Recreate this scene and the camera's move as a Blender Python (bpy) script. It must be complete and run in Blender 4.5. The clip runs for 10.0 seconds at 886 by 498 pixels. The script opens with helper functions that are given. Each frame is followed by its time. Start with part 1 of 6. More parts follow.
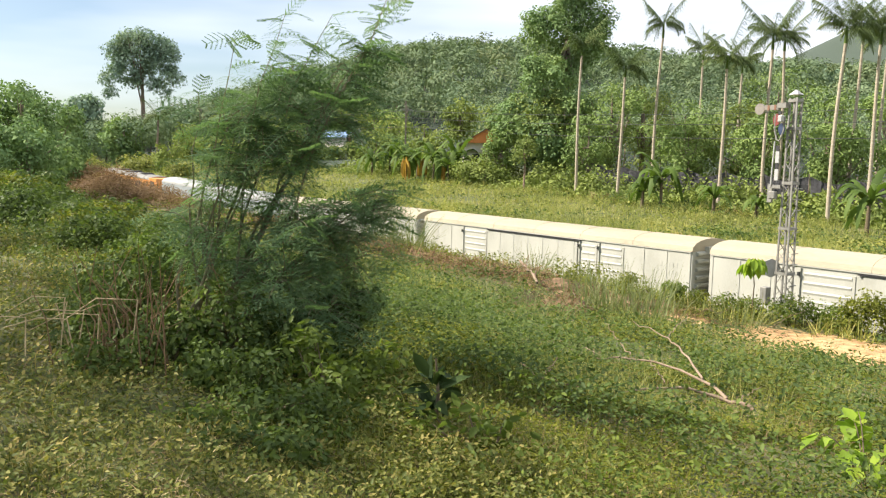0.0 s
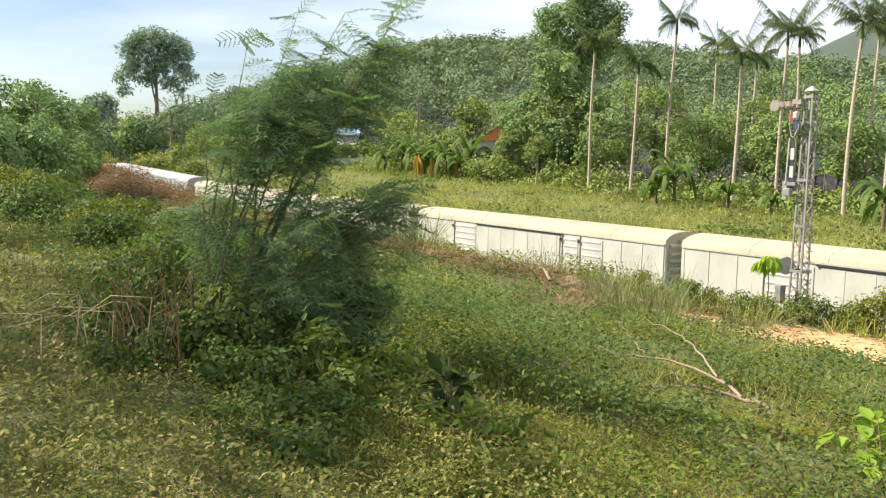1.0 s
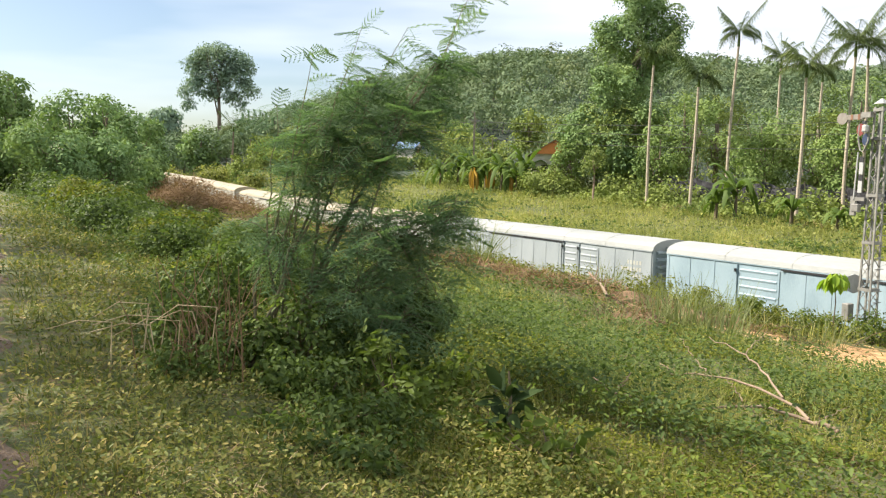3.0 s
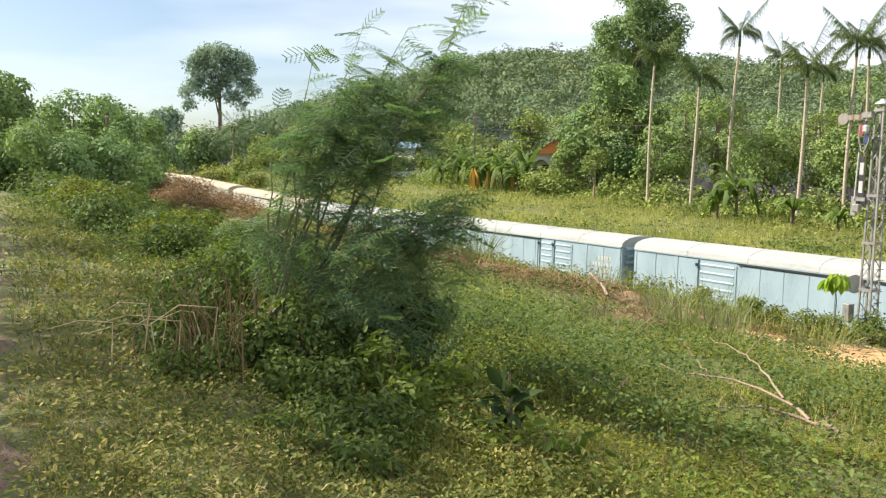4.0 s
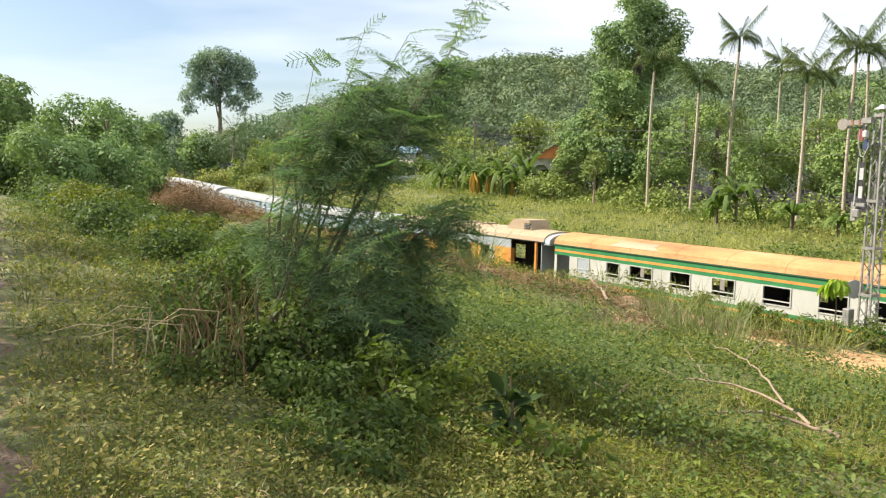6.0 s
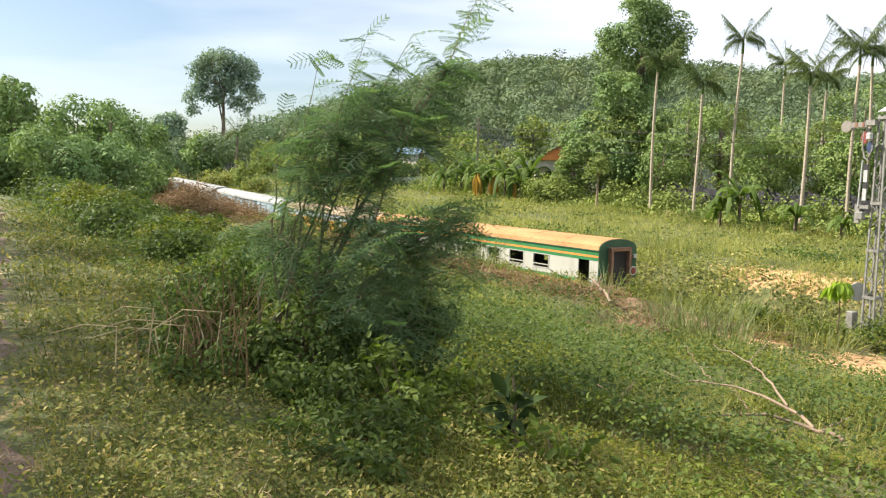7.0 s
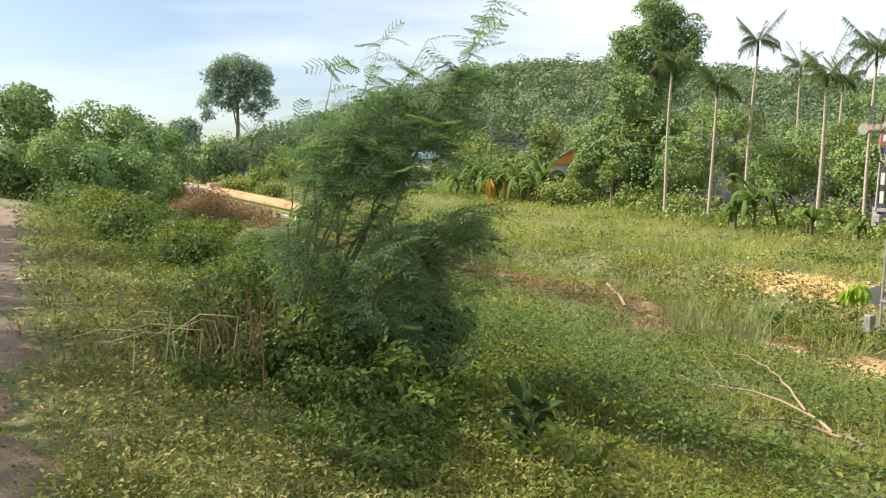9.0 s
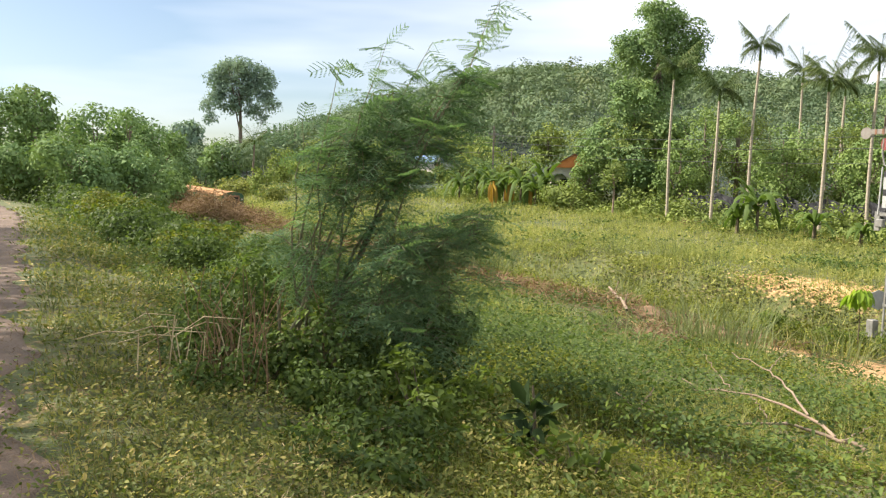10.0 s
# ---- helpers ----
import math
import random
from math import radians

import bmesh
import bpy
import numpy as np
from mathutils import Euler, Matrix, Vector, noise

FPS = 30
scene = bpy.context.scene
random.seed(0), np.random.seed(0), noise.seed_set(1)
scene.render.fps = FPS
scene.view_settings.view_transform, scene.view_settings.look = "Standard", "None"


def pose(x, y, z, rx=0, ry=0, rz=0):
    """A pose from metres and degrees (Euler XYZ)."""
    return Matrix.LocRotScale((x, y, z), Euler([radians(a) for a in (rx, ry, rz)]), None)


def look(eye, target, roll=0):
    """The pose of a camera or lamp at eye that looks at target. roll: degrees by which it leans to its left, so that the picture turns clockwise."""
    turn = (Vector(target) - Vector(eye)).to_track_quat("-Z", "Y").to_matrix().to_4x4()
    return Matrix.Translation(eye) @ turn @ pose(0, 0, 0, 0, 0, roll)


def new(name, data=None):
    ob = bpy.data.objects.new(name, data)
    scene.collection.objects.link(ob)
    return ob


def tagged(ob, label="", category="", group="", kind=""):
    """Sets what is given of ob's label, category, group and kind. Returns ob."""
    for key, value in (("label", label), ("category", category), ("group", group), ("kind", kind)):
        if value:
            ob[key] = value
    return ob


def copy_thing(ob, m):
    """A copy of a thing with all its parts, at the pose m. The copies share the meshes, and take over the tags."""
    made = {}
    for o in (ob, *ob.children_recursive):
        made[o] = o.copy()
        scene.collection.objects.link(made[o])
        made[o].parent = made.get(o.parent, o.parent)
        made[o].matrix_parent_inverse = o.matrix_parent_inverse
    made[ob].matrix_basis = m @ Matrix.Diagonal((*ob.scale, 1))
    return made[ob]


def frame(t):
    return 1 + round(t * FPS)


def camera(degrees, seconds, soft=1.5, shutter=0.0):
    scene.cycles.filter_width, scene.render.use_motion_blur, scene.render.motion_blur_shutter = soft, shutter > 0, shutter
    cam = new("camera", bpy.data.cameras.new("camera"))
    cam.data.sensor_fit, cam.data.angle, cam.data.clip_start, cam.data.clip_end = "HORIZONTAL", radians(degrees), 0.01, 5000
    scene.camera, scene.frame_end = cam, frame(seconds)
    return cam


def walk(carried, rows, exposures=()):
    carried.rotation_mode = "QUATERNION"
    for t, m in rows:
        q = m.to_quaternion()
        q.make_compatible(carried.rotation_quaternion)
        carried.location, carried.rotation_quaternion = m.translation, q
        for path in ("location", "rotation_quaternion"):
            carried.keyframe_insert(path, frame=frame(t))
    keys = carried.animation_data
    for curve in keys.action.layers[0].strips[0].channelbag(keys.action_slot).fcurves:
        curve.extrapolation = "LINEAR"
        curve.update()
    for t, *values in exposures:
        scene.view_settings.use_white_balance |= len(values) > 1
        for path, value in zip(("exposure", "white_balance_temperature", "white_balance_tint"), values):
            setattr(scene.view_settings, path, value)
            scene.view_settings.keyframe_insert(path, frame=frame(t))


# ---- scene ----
cam = camera(58.5, 10.0, soft=1.25)
# seconds, place, tilt, lean, heading
PATH = [
    (0, 0.049, 0.002, 1.594, 83.67, -1.02, -4.57),
    (0.5, 0.044, 0.004, 1.592, 83.64, -1.01, -4.02),
    (1, 0.045, 0.013, 1.593, 83.48, -0.91, -3.68),
    (1.5, 0.042, 0.017, 1.597, 83.40, -0.95, -3.40),
    (2, 0.020, 0.011, 1.603, 83.99, -0.89, -2.02),
    (2.5, 0.002, 0.015, 1.596, 84.36, -1.04, 0.19),
    (4, 0.001, 0.011, 1.601, 84.35, -1.12, 0.35),
    (4.5, 0.002, 0.012, 1.601, 84.39, -1.22, 0.09),
    (5, -0.006, 0.012, 1.597, 84.50, -1.29, -0.02),
    (5.5, -0.010, 0.006, 1.599, 84.62, -1.18, 0.20),
    (7, -0.012, 0.011, 1.598, 84.78, -1.34, 0.55),
    (7.5, -0.015, 0.006, 1.601, 84.92, -1.19, 0.88),
    (8, -0.020, 0.001, 1.600, 85.05, -0.98, 1.41),
    (8.5, -0.022, 0.003, 1.598, 85.01, -1.03, 1.53),
    (9, -0.028, 0.004, 1.601, 85.05, -1.13, 1.51),
    (9.5, -0.036, -0.010, 1.602, 85.13, -1.20, 1.55),
    (10, -0.041, -0.009, 1.601, 85.29, -1.29, 1.66),
]
walk(cam, [(t, pose(x, y, z, a, b, c)) for t, x, y, z, a, b, c in PATH], exposures=[(0.0, 1.21), (10.0, 1.21)])

# ---- light ----
SUN_EL, SUN_AZ = 42.0, -80.0          # degrees above the horizon; heading clockwise from +y
el, az = radians(SUN_EL), radians(SUN_AZ)
sun_way = Vector((math.sin(az) * math.cos(el), math.cos(az) * math.cos(el), math.sin(el)))
sun = new("sun", bpy.data.lights.new("sun", "SUN"))
sun.data.energy, sun.data.angle, sun.data.color = 4.9, radians(0.6), (1.0, 0.905, 0.81)
sun.matrix_world = look(sun_way * 50, (0, 0, 0))

world = bpy.data.worlds.new("sky")
scene.world = world
world.use_nodes = True
wn, wl = world.node_tree.nodes, world.node_tree.links
wn.clear()
sky = wn.new("ShaderNodeTexSky")
sky.sky_type, sky.sun_disc = "NISHITA", False
sky.sun_elevation, sky.sun_rotation = el, az % (2 * math.pi)
sky.air_density, sky.dust_density, sky.ozone_density = 1.0, 1.2, 1.5
coord = wn.new("ShaderNodeTexCoord")
stretch = wn.new("ShaderNodeMapping")
stretch.inputs["Scale"].default_value = (1.2, 1.6, 7.0)
stretch.inputs["Rotation"].default_value = (0.0, radians(6), 0.0)
cloud = wn.new("ShaderNodeTexNoise")
cloud.inputs["Scale"].default_value, cloud.inputs["Detail"].default_value, cloud.inputs["Roughness"].default_value = 1.3, 4.0, 0.5
veil = wn.new("ShaderNodeMapRange")
veil.inputs["From Min"].default_value, veil.inputs["From Max"].default_value = 0.42, 0.86
veil.inputs["To Min"].default_value, veil.inputs["To Max"].default_value = 0.03, 0.95
parts_of = wn.new("ShaderNodeSeparateXYZ")          # the veil thickens to the east
east = wn.new("ShaderNodeMath")
east.operation = "MULTIPLY_ADD"
east.inputs[1].default_value = 0.55
wl.new(coord.outputs["Generated"], parts_of.inputs["Vector"])
wl.new(parts_of.outputs["X"], east.inputs[0])
overhead = wn.new("ShaderNodeMath")                # and overhead
overhead.operation = "MULTIPLY_ADD"
overhead.inputs[1].default_value = 0.5
wl.new(parts_of.outputs["Z"], overhead.inputs[0])
wl.new(cloud.outputs["Fac"], overhead.inputs[2])
wl.new(overhead.outputs["Value"], east.inputs[2])
mixer = wn.new("ShaderNodeMix")
mixer.data_type = "RGBA"
mixer.inputs["B"].default_value = (8.6, 8.9, 9.4, 1)
back = wn.new("ShaderNodeBackground")
back.inputs["Strength"].default_value = 0.067
wl.new(coord.outputs["Generated"], stretch.inputs["Vector"])
wl.new(stretch.outputs["Vector"], cloud.inputs["Vector"])
wl.new(east.outputs["Value"], veil.inputs["Value"])
wl.new(veil.outputs["Result"], mixer.inputs["Factor"])
wl.new(sky.outputs["Color"], mixer.inputs["A"])
wl.new(mixer.outputs["Result"], back.inputs["Color"])
wl.new(back.outputs["Background"], wn.new("ShaderNodeOutputWorld").inputs["Surface"])


# ---- materials ----
def material(name):
    m = bpy.data.materials.new(name)
    m.use_nodes = True
    n, l = m.node_tree.nodes, m.node_tree.links
    return m, n, l, n["Principled BSDF"]


def ramp(n, stops):
    r = n.new("ShaderNodeValToRGB")
    while len(r.color_ramp.elements) < len(stops):
        r.color_ramp.elements.new(0.5)
    for e, (p, c) in zip(r.color_ramp.elements, stops):
        e.position, e.color = p, (*c, 1)
    return r


def leaf_material(name, stops, patch=0.35, gloss=0.55, through_light=0.35, patchy=0.5, by_tree=False):
    """Leaves: a colour for each leaf, patches over the stand, light that shines through."""
    m, n, l, b = material(name)
    geo, pos_noise, r = n.new("ShaderNodeNewGeometry"), n.new("ShaderNodeTexNoise"), ramp(n, stops)
    pos_noise.inputs["Scale"].default_value, pos_noise.inputs["Detail"].default_value = patch, 3.0
    add = n.new("ShaderNodeMath")
    add.operation = "MULTIPLY_ADD"
    add.inputs[1].default_value, add.inputs[2].default_value = 1.5, -0.5
    mean = n.new("ShaderNodeMix")
    mean.inputs["Factor"].default_value = patchy
    l.new(geo.outputs["Position"], pos_noise.inputs["Vector"])
    l.new(pos_noise.outputs["Fac"], add.inputs[0])
    l.new(geo.outputs["Random Per Island"], mean.inputs["A"])
    l.new(add.outputs["Value"], mean.inputs["B"])
    tone = mean
    if by_tree:
        own, tone = n.new("ShaderNodeAttribute"), n.new("ShaderNodeMix")
        own.attribute_name = "tone"
        tone.inputs["Factor"].default_value = 0.6
        l.new(mean.outputs["Result"], tone.inputs["A"])
        l.new(own.outputs["Fac"], tone.inputs["B"])
    l.new(tone.outputs["Result"], r.inputs["Fac"])
    l.new(r.outputs["Color"], b.inputs["Base Color"])
    b.inputs["Roughness"].default_value = gloss
    b.inputs["Specular IOR Level"].default_value = 0.12
    trans, mix = n.new("ShaderNodeBsdfTranslucent"), n.new("ShaderNodeMixShader")
    warm = n.new("ShaderNodeMix")
    warm.data_type, warm.blend_type = "RGBA", "MULTIPLY"
    warm.inputs["Factor"].default_value = 1.0
    warm.inputs["B"].default_value = (1.1, 1.2, 0.62, 1)
    l.new(r.outputs["Color"], warm.inputs["A"])
    l.new(warm.outputs["Result"], trans.inputs["Color"])
    mix.inputs["Fac"].default_value = through_light
    l.new(b.outputs["BSDF"], mix.inputs[1])
    l.new(trans.outputs["BSDF"], mix.inputs[2])
    l.new(mix.outputs["Shader"], n["Material Output"].inputs["Surface"])
    return m


def worn(name, stops, scale=2.0, rough=0.7, metal=0.0, bump=0.15, fine=40.0, stretch_to=(1, 1, 1)):
    """Paint, bark, stone, rust: two scales of noise on colour and relief."""
    m, n, l, b = material(name)
    tc, mp = n.new("ShaderNodeTexCoord"), n.new("ShaderNodeMapping")
    mp.inputs["Scale"].default_value = stretch_to
    big, small, r = n.new("ShaderNodeTexNoise"), n.new("ShaderNodeTexNoise"), ramp(n, stops)
    big.inputs["Scale"].default_value, big.inputs["Detail"].default_value = scale, 5.0
    small.inputs["Scale"].default_value, small.inputs["Detail"].default_value = fine, 3.0
    mix, bp = n.new("ShaderNodeMix"), n.new("ShaderNodeBump")
    mix.inputs["Factor"].default_value = 0.3
    bp.inputs["Strength"].default_value, bp.inputs["Distance"].default_value = bump, 0.05
    l.new(tc.outputs["Object"], mp.inputs["Vector"])
    for t in (big, small):
        l.new(mp.outputs["Vector"], t.inputs["Vector"])
    l.new(big.outputs["Fac"], mix.inputs["A"])
    l.new(small.outputs["Fac"], mix.inputs["B"])
    l.new(mix.outputs["Result"], r.inputs["Fac"])
    l.new(r.outputs["Color"], b.inputs["Base Color"])
    l.new(small.outputs["Fac"], bp.inputs["Height"])
    l.new(bp.outputs["Normal"], b.inputs["Normal"])
    b.inputs["Roughness"].default_value, b.inputs["Metallic"].default_value = rough, metal
    return m


M = {}
M["weed"] = leaf_material("weed_leaves", [(0.12, (0.065, 0.075, 0.013)), (0.42, (0.140, 0.159, 0.022)), (0.68, (0.243, 0.252, 0.036)), (0.85, (0.324, 0.269, 0.055)), (0.97, (0.454, 0.288, 0.090))], 0.95, 0.6, 0.35, 0.62)
M["field"] = leaf_material("sunlit_field_weeds", [(0.15, (0.112, 0.129, 0.038)), (0.45, (0.224, 0.248, 0.068)), (0.7, (0.367, 0.350, 0.105)), (0.92, (0.561, 0.386, 0.210))], 0.3, 0.6)
M["vivid"] = leaf_material("fresh_green_leaves", [(0.1, (0.067, 0.099, 0.021)), (0.5, (0.118, 0.163, 0.031)), (0.9, (0.224, 0.258, 0.052))], 0.8, 0.5, 0.4)
M["verge"] = leaf_material("verge_leaves", [(0.15, (0.085, 0.109, 0.026)), (0.45, (0.162, 0.181, 0.046)), (0.7, (0.273, 0.246, 0.073)), (0.9, (0.544, 0.389, 0.158))], 0.6, 0.5, 0.3, 0.32)
M["grass"] = leaf_material("grass_blades", [(0.15, (0.173, 0.199, 0.061)), (0.45, (0.315, 0.328, 0.101)), (0.7, (0.483, 0.413, 0.155)), (0.92, (0.735, 0.475, 0.284))], 0.12, 0.6)
M["straw"] = leaf_material("dry_straw", [(0.1, (0.123, 0.075, 0.046)), (0.5, (0.229, 0.150, 0.083)), (0.9, (0.396, 0.299, 0.175))], 1.0, 0.8, 0.15)
M["dry_cane"] = worn("pale_dry_cane", [(0.3, (0.30, 0.21, 0.10)), (0.7, (0.52, 0.42, 0.25))], 6, 0.8)
M["pale_straw"] = leaf_material("pale_cut_straw", [(0.1, (0.30, 0.22, 0.11)), (0.5, (0.46, 0.36, 0.20)), (0.9, (0.62, 0.52, 0.33))], 1.0, 0.8, 0.15)
M["withered"] = leaf_material("withered_yellow_leaves", [(0.1, (0.270, 0.153, 0.045)), (0.5, (0.375, 0.240, 0.045)), (0.9, (0.429, 0.299, 0.065))], 0.6, 0.7, 0.2)
M["dark_leaf"] = leaf_material("dark_green_leaves", [(0.1, (0.022, 0.040, 0.014)), (0.5, (0.042, 0.070, 0.022)), (0.9, (0.085, 0.115, 0.036))], 0.8, 0.65, 0.2)
M["feather"] = leaf_material("feathery_leaflets", [(0.1, (0.086, 0.145, 0.076)), (0.5, (0.148, 0.233, 0.108)), (0.9, (0.280, 0.352, 0.151))], 0.9, 0.7, 0.36)
M["bush"] = leaf_material("bush_leaves", [(0.1, (0.050, 0.079, 0.025)), (0.5, (0.100, 0.143, 0.037)), (0.9, (0.202, 0.246, 0.061))], 0.5)
M["tree"] = leaf_material("tree_leaves", [(0.1, (0.140, 0.184, 0.055)), (0.5, (0.227, 0.272, 0.071)), (0.9, (0.308, 0.307, 0.078))], 0.2, 0.85, 0.2, 0.72)
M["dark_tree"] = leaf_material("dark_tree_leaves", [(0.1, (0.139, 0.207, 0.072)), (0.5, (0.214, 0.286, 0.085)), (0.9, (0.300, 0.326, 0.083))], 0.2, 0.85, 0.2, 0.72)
M["roadside"] = leaf_material("roadside_tree_leaves", [(0.1, (0.137, 0.216, 0.091)), (0.5, (0.202, 0.280, 0.104)), (0.9, (0.289, 0.331, 0.105))], 0.2, 0.85, 0.2, 0.72)
# paler and bluer than the nearer leaves: distance haze put into the leaf colour
M["far_tree"] = leaf_material("haze_tinted_leaves", [(0.1, (0.196, 0.272, 0.211)), (0.5, (0.250, 0.324, 0.207)), (0.9, (0.312, 0.356, 0.214))], 0.13, 0.9, 0.15, 0.78)
M["hill"] = leaf_material("rubber_tree_leaves", [(0.1, (0.114, 0.168, 0.102)), (0.5, (0.140, 0.188, 0.098)), (0.9, (0.190, 0.206, 0.095))], 0.05, 0.9, 0.15, 0.7, True)
M["reed"] = leaf_material("thin_reed_blades", [(0.1, (0.115, 0.145, 0.060)), (0.5, (0.200, 0.225, 0.100)), (0.9, (0.350, 0.325, 0.170))], 0.4, 0.6)
M["bright"] = leaf_material("young_bright_leaves", [(0.1, (0.146, 0.234, 0.031)), (0.5, (0.244, 0.351, 0.042)), (0.9, (0.365, 0.421, 0.064))], 0.8, 0.5, 0.45)
M["palm"] = leaf_material("palm_fronds", [(0.1, (0.061, 0.095, 0.034)), (0.5, (0.114, 0.151, 0.052)), (0.9, (0.229, 0.238, 0.085))], 0.3, 0.6, 0.15)
M["banana"] = leaf_material("banana_leaves", [(0.1, (0.050, 0.084, 0.019)), (0.5, (0.099, 0.153, 0.032)), (0.9, (0.167, 0.215, 0.055))], 0.4)
M["bark"] = worn("bark", [(0.3, (0.09, 0.065, 0.045)), (0.7, (0.24, 0.19, 0.14))], 3, 0.9, 0, 0.5, 30, (1, 1, 0.3))
M["stem"] = worn("green_brown_stem", [(0.3, (0.06, 0.05, 0.025)), (0.7, (0.15, 0.11, 0.06))], 8, 0.8)
M["twig"] = worn("olive_brown_twigs", [(0.3, (0.1, 0.1, 0.05)), (0.7, (0.2, 0.17, 0.09))], 8, 0.85)
M["palm_trunk"] = worn("pale_ringed_palm_trunk", [(0.3, (0.238, 0.196, 0.136)), (0.55, (0.360, 0.308, 0.224)), (0.75, (0.446, 0.392, 0.299))], 2, 0.85, 0, 0.4, 12, (0.4, 0.4, 3.0))
M["deadwood"] = worn("bleached_dead_wood", [(0.3, (0.160, 0.111, 0.070)), (0.7, (0.320, 0.237, 0.161))], 6, 0.85, 0, 0.4)
M["white_paint"] = worn("chalky_white_paint", [(0.25, (0.292, 0.292, 0.238)), (0.5, (0.386, 0.386, 0.327)), (0.8, (0.437, 0.437, 0.368))], 1.2, 0.6, 0, 0.1, 25, (1, 1, 0.35))
M["grey_paint"] = worn("weathered_pale_grey_paint", [(0.25, (0.194, 0.224, 0.230)), (0.5, (0.266, 0.300, 0.299)), (0.8, (0.311, 0.340, 0.341))], 1.2, 0.6, 0, 0.1, 25, (1, 1, 0.35))
M["blue_paint"] = worn("faded_pale_blue_paint", [(0.25, (0.162, 0.232, 0.259)), (0.5, (0.235, 0.316, 0.342)), (0.8, (0.284, 0.365, 0.392))], 1.2, 0.6, 0, 0.1, 25, (1, 1, 0.35))
M["roof_cream"] = worn("dusty_cream_roof", [(0.25, (0.242, 0.209, 0.136)), (0.5, (0.324, 0.282, 0.191)), (0.8, (0.369, 0.327, 0.231))], 0.7, 0.7, 0, 0.1, 14, (0.3, 1, 1))
M["roof_pale"] = worn("pale_weathered_roof", [(0.25, (0.193, 0.203, 0.187)), (0.5, (0.265, 0.277, 0.256)), (0.8, (0.299, 0.307, 0.286))], 0.7, 0.7, 0, 0.1, 14, (0.3, 1, 1))
M["roof_rust"] = worn("rusty_orange_roof", [(0.25, (0.211, 0.086, 0.029)), (0.45, (0.351, 0.166, 0.053)), (0.62, (0.436, 0.232, 0.088)), (0.8, (0.464, 0.331, 0.202))], 0.8, 0.8, 0, 0.1, 10, (0.35, 1, 1))
M["roof_sand"] = worn("sun_bleached_tan_roof", [(0.25, (0.207, 0.144, 0.073)), (0.5, (0.295, 0.221, 0.128)), (0.8, (0.335, 0.278, 0.192))], 0.8, 0.75, 0, 0.1, 10, (0.35, 1, 1))
M["yellow"] = worn("orange_yellow_paint", [(0.25, (0.359, 0.172, 0.026)), (0.5, (0.488, 0.259, 0.040)), (0.8, (0.531, 0.316, 0.074))], 1.5, 0.5, 0, 0.08)
M["orange"] = worn("orange_paint", [(0.25, (0.425, 0.145, 0.025)), (0.6, (0.612, 0.255, 0.051))], 1.5, 0.5)
M["green_paint"] = worn("green_paint", [(0.25, (0.015, 0.11, 0.035)), (0.7, (0.03, 0.2, 0.06))], 1.5, 0.5)
M["dark_green"] = worn("dark_green_paint", [(0.25, (0.012, 0.05, 0.022)), (0.7, (0.025, 0.085, 0.035))], 1.5, 0.55)
M["dark"] = worn("dark_interior", [(0.3, (0.012, 0.011, 0.01)), (0.7, (0.035, 0.03, 0.026))], 2, 0.85)
M["interior"] = worn("grimy_coach_interior", [(0.3, (0.05, 0.045, 0.038)), (0.7, (0.13, 0.11, 0.09))], 2, 0.85)
M["rust"] = worn("brown_rust", [(0.3, (0.12, 0.06, 0.035)), (0.7, (0.26, 0.14, 0.08))], 3, 0.85)
M["steel"] = worn("grey_galvanised_steel", [(0.3, (0.160, 0.156, 0.135)), (0.7, (0.288, 0.281, 0.247))], 6, 0.55, 0.4)
M["rail"] = worn("rail_steel", [(0.3, (0.16, 0.11, 0.08)), (0.7, (0.3, 0.24, 0.2))], 6, 0.5, 0.6)
M["pale_metal"] = worn("pale_grey_enamel", [(0.3, (0.310, 0.316, 0.300)), (0.7, (0.409, 0.409, 0.384))], 6, 0.5)
M["signal_cream"] = worn("stained_cream_enamel", [(0.3, (0.157, 0.134, 0.099)), (0.7, (0.232, 0.219, 0.188))], 6, 0.6)
M["signal_red"] = worn("faded_red_enamel", [(0.3, (0.150, 0.025, 0.020)), (0.7, (0.210, 0.045, 0.035))], 6, 0.5)
M["signal_blue"] = worn("dark_blue_glass", [(0.3, (0.02, 0.03, 0.06)), (0.7, (0.04, 0.06, 0.11))], 6, 0.3)
M["black"] = worn("black_enamel", [(0.3, (0.012, 0.012, 0.012)), (0.7, (0.03, 0.03, 0.03))], 6, 0.5)
M["ballast"] = worn("ballast_stone", [(0.3, (0.12, 0.1, 0.08)), (0.7, (0.28, 0.24, 0.19))], 5, 0.95, 0, 0.8, 18)
M["asphalt"] = worn("old_dusty_asphalt", [(0.3, (0.092, 0.065, 0.045)), (0.55, (0.161, 0.113, 0.077)), (0.75, (0.253, 0.176, 0.114))], 1.5, 0.95, 0, 0.6, 60)
M["net"] = worn("grey_shade_net", [(0.3, (0.05, 0.05, 0.052)), (0.7, (0.11, 0.11, 0.115))], 1.0, 0.9)
M["wall_cream"] = worn("house_plaster", [(0.3, (0.5, 0.45, 0.38)), (0.7, (0.68, 0.63, 0.55))], 1.0, 0.9)
M["roof_orange"] = worn("orange_gable_boards", [(0.3, (0.55, 0.16, 0.04)), (0.7, (0.72, 0.27, 0.08))], 1.0, 0.7)
M["roof_blue"] = worn("blue_metal_roof", [(0.3, (0.12, 0.2, 0.36)), (0.7, (0.25, 0.36, 0.52))], 1.0, 0.5)
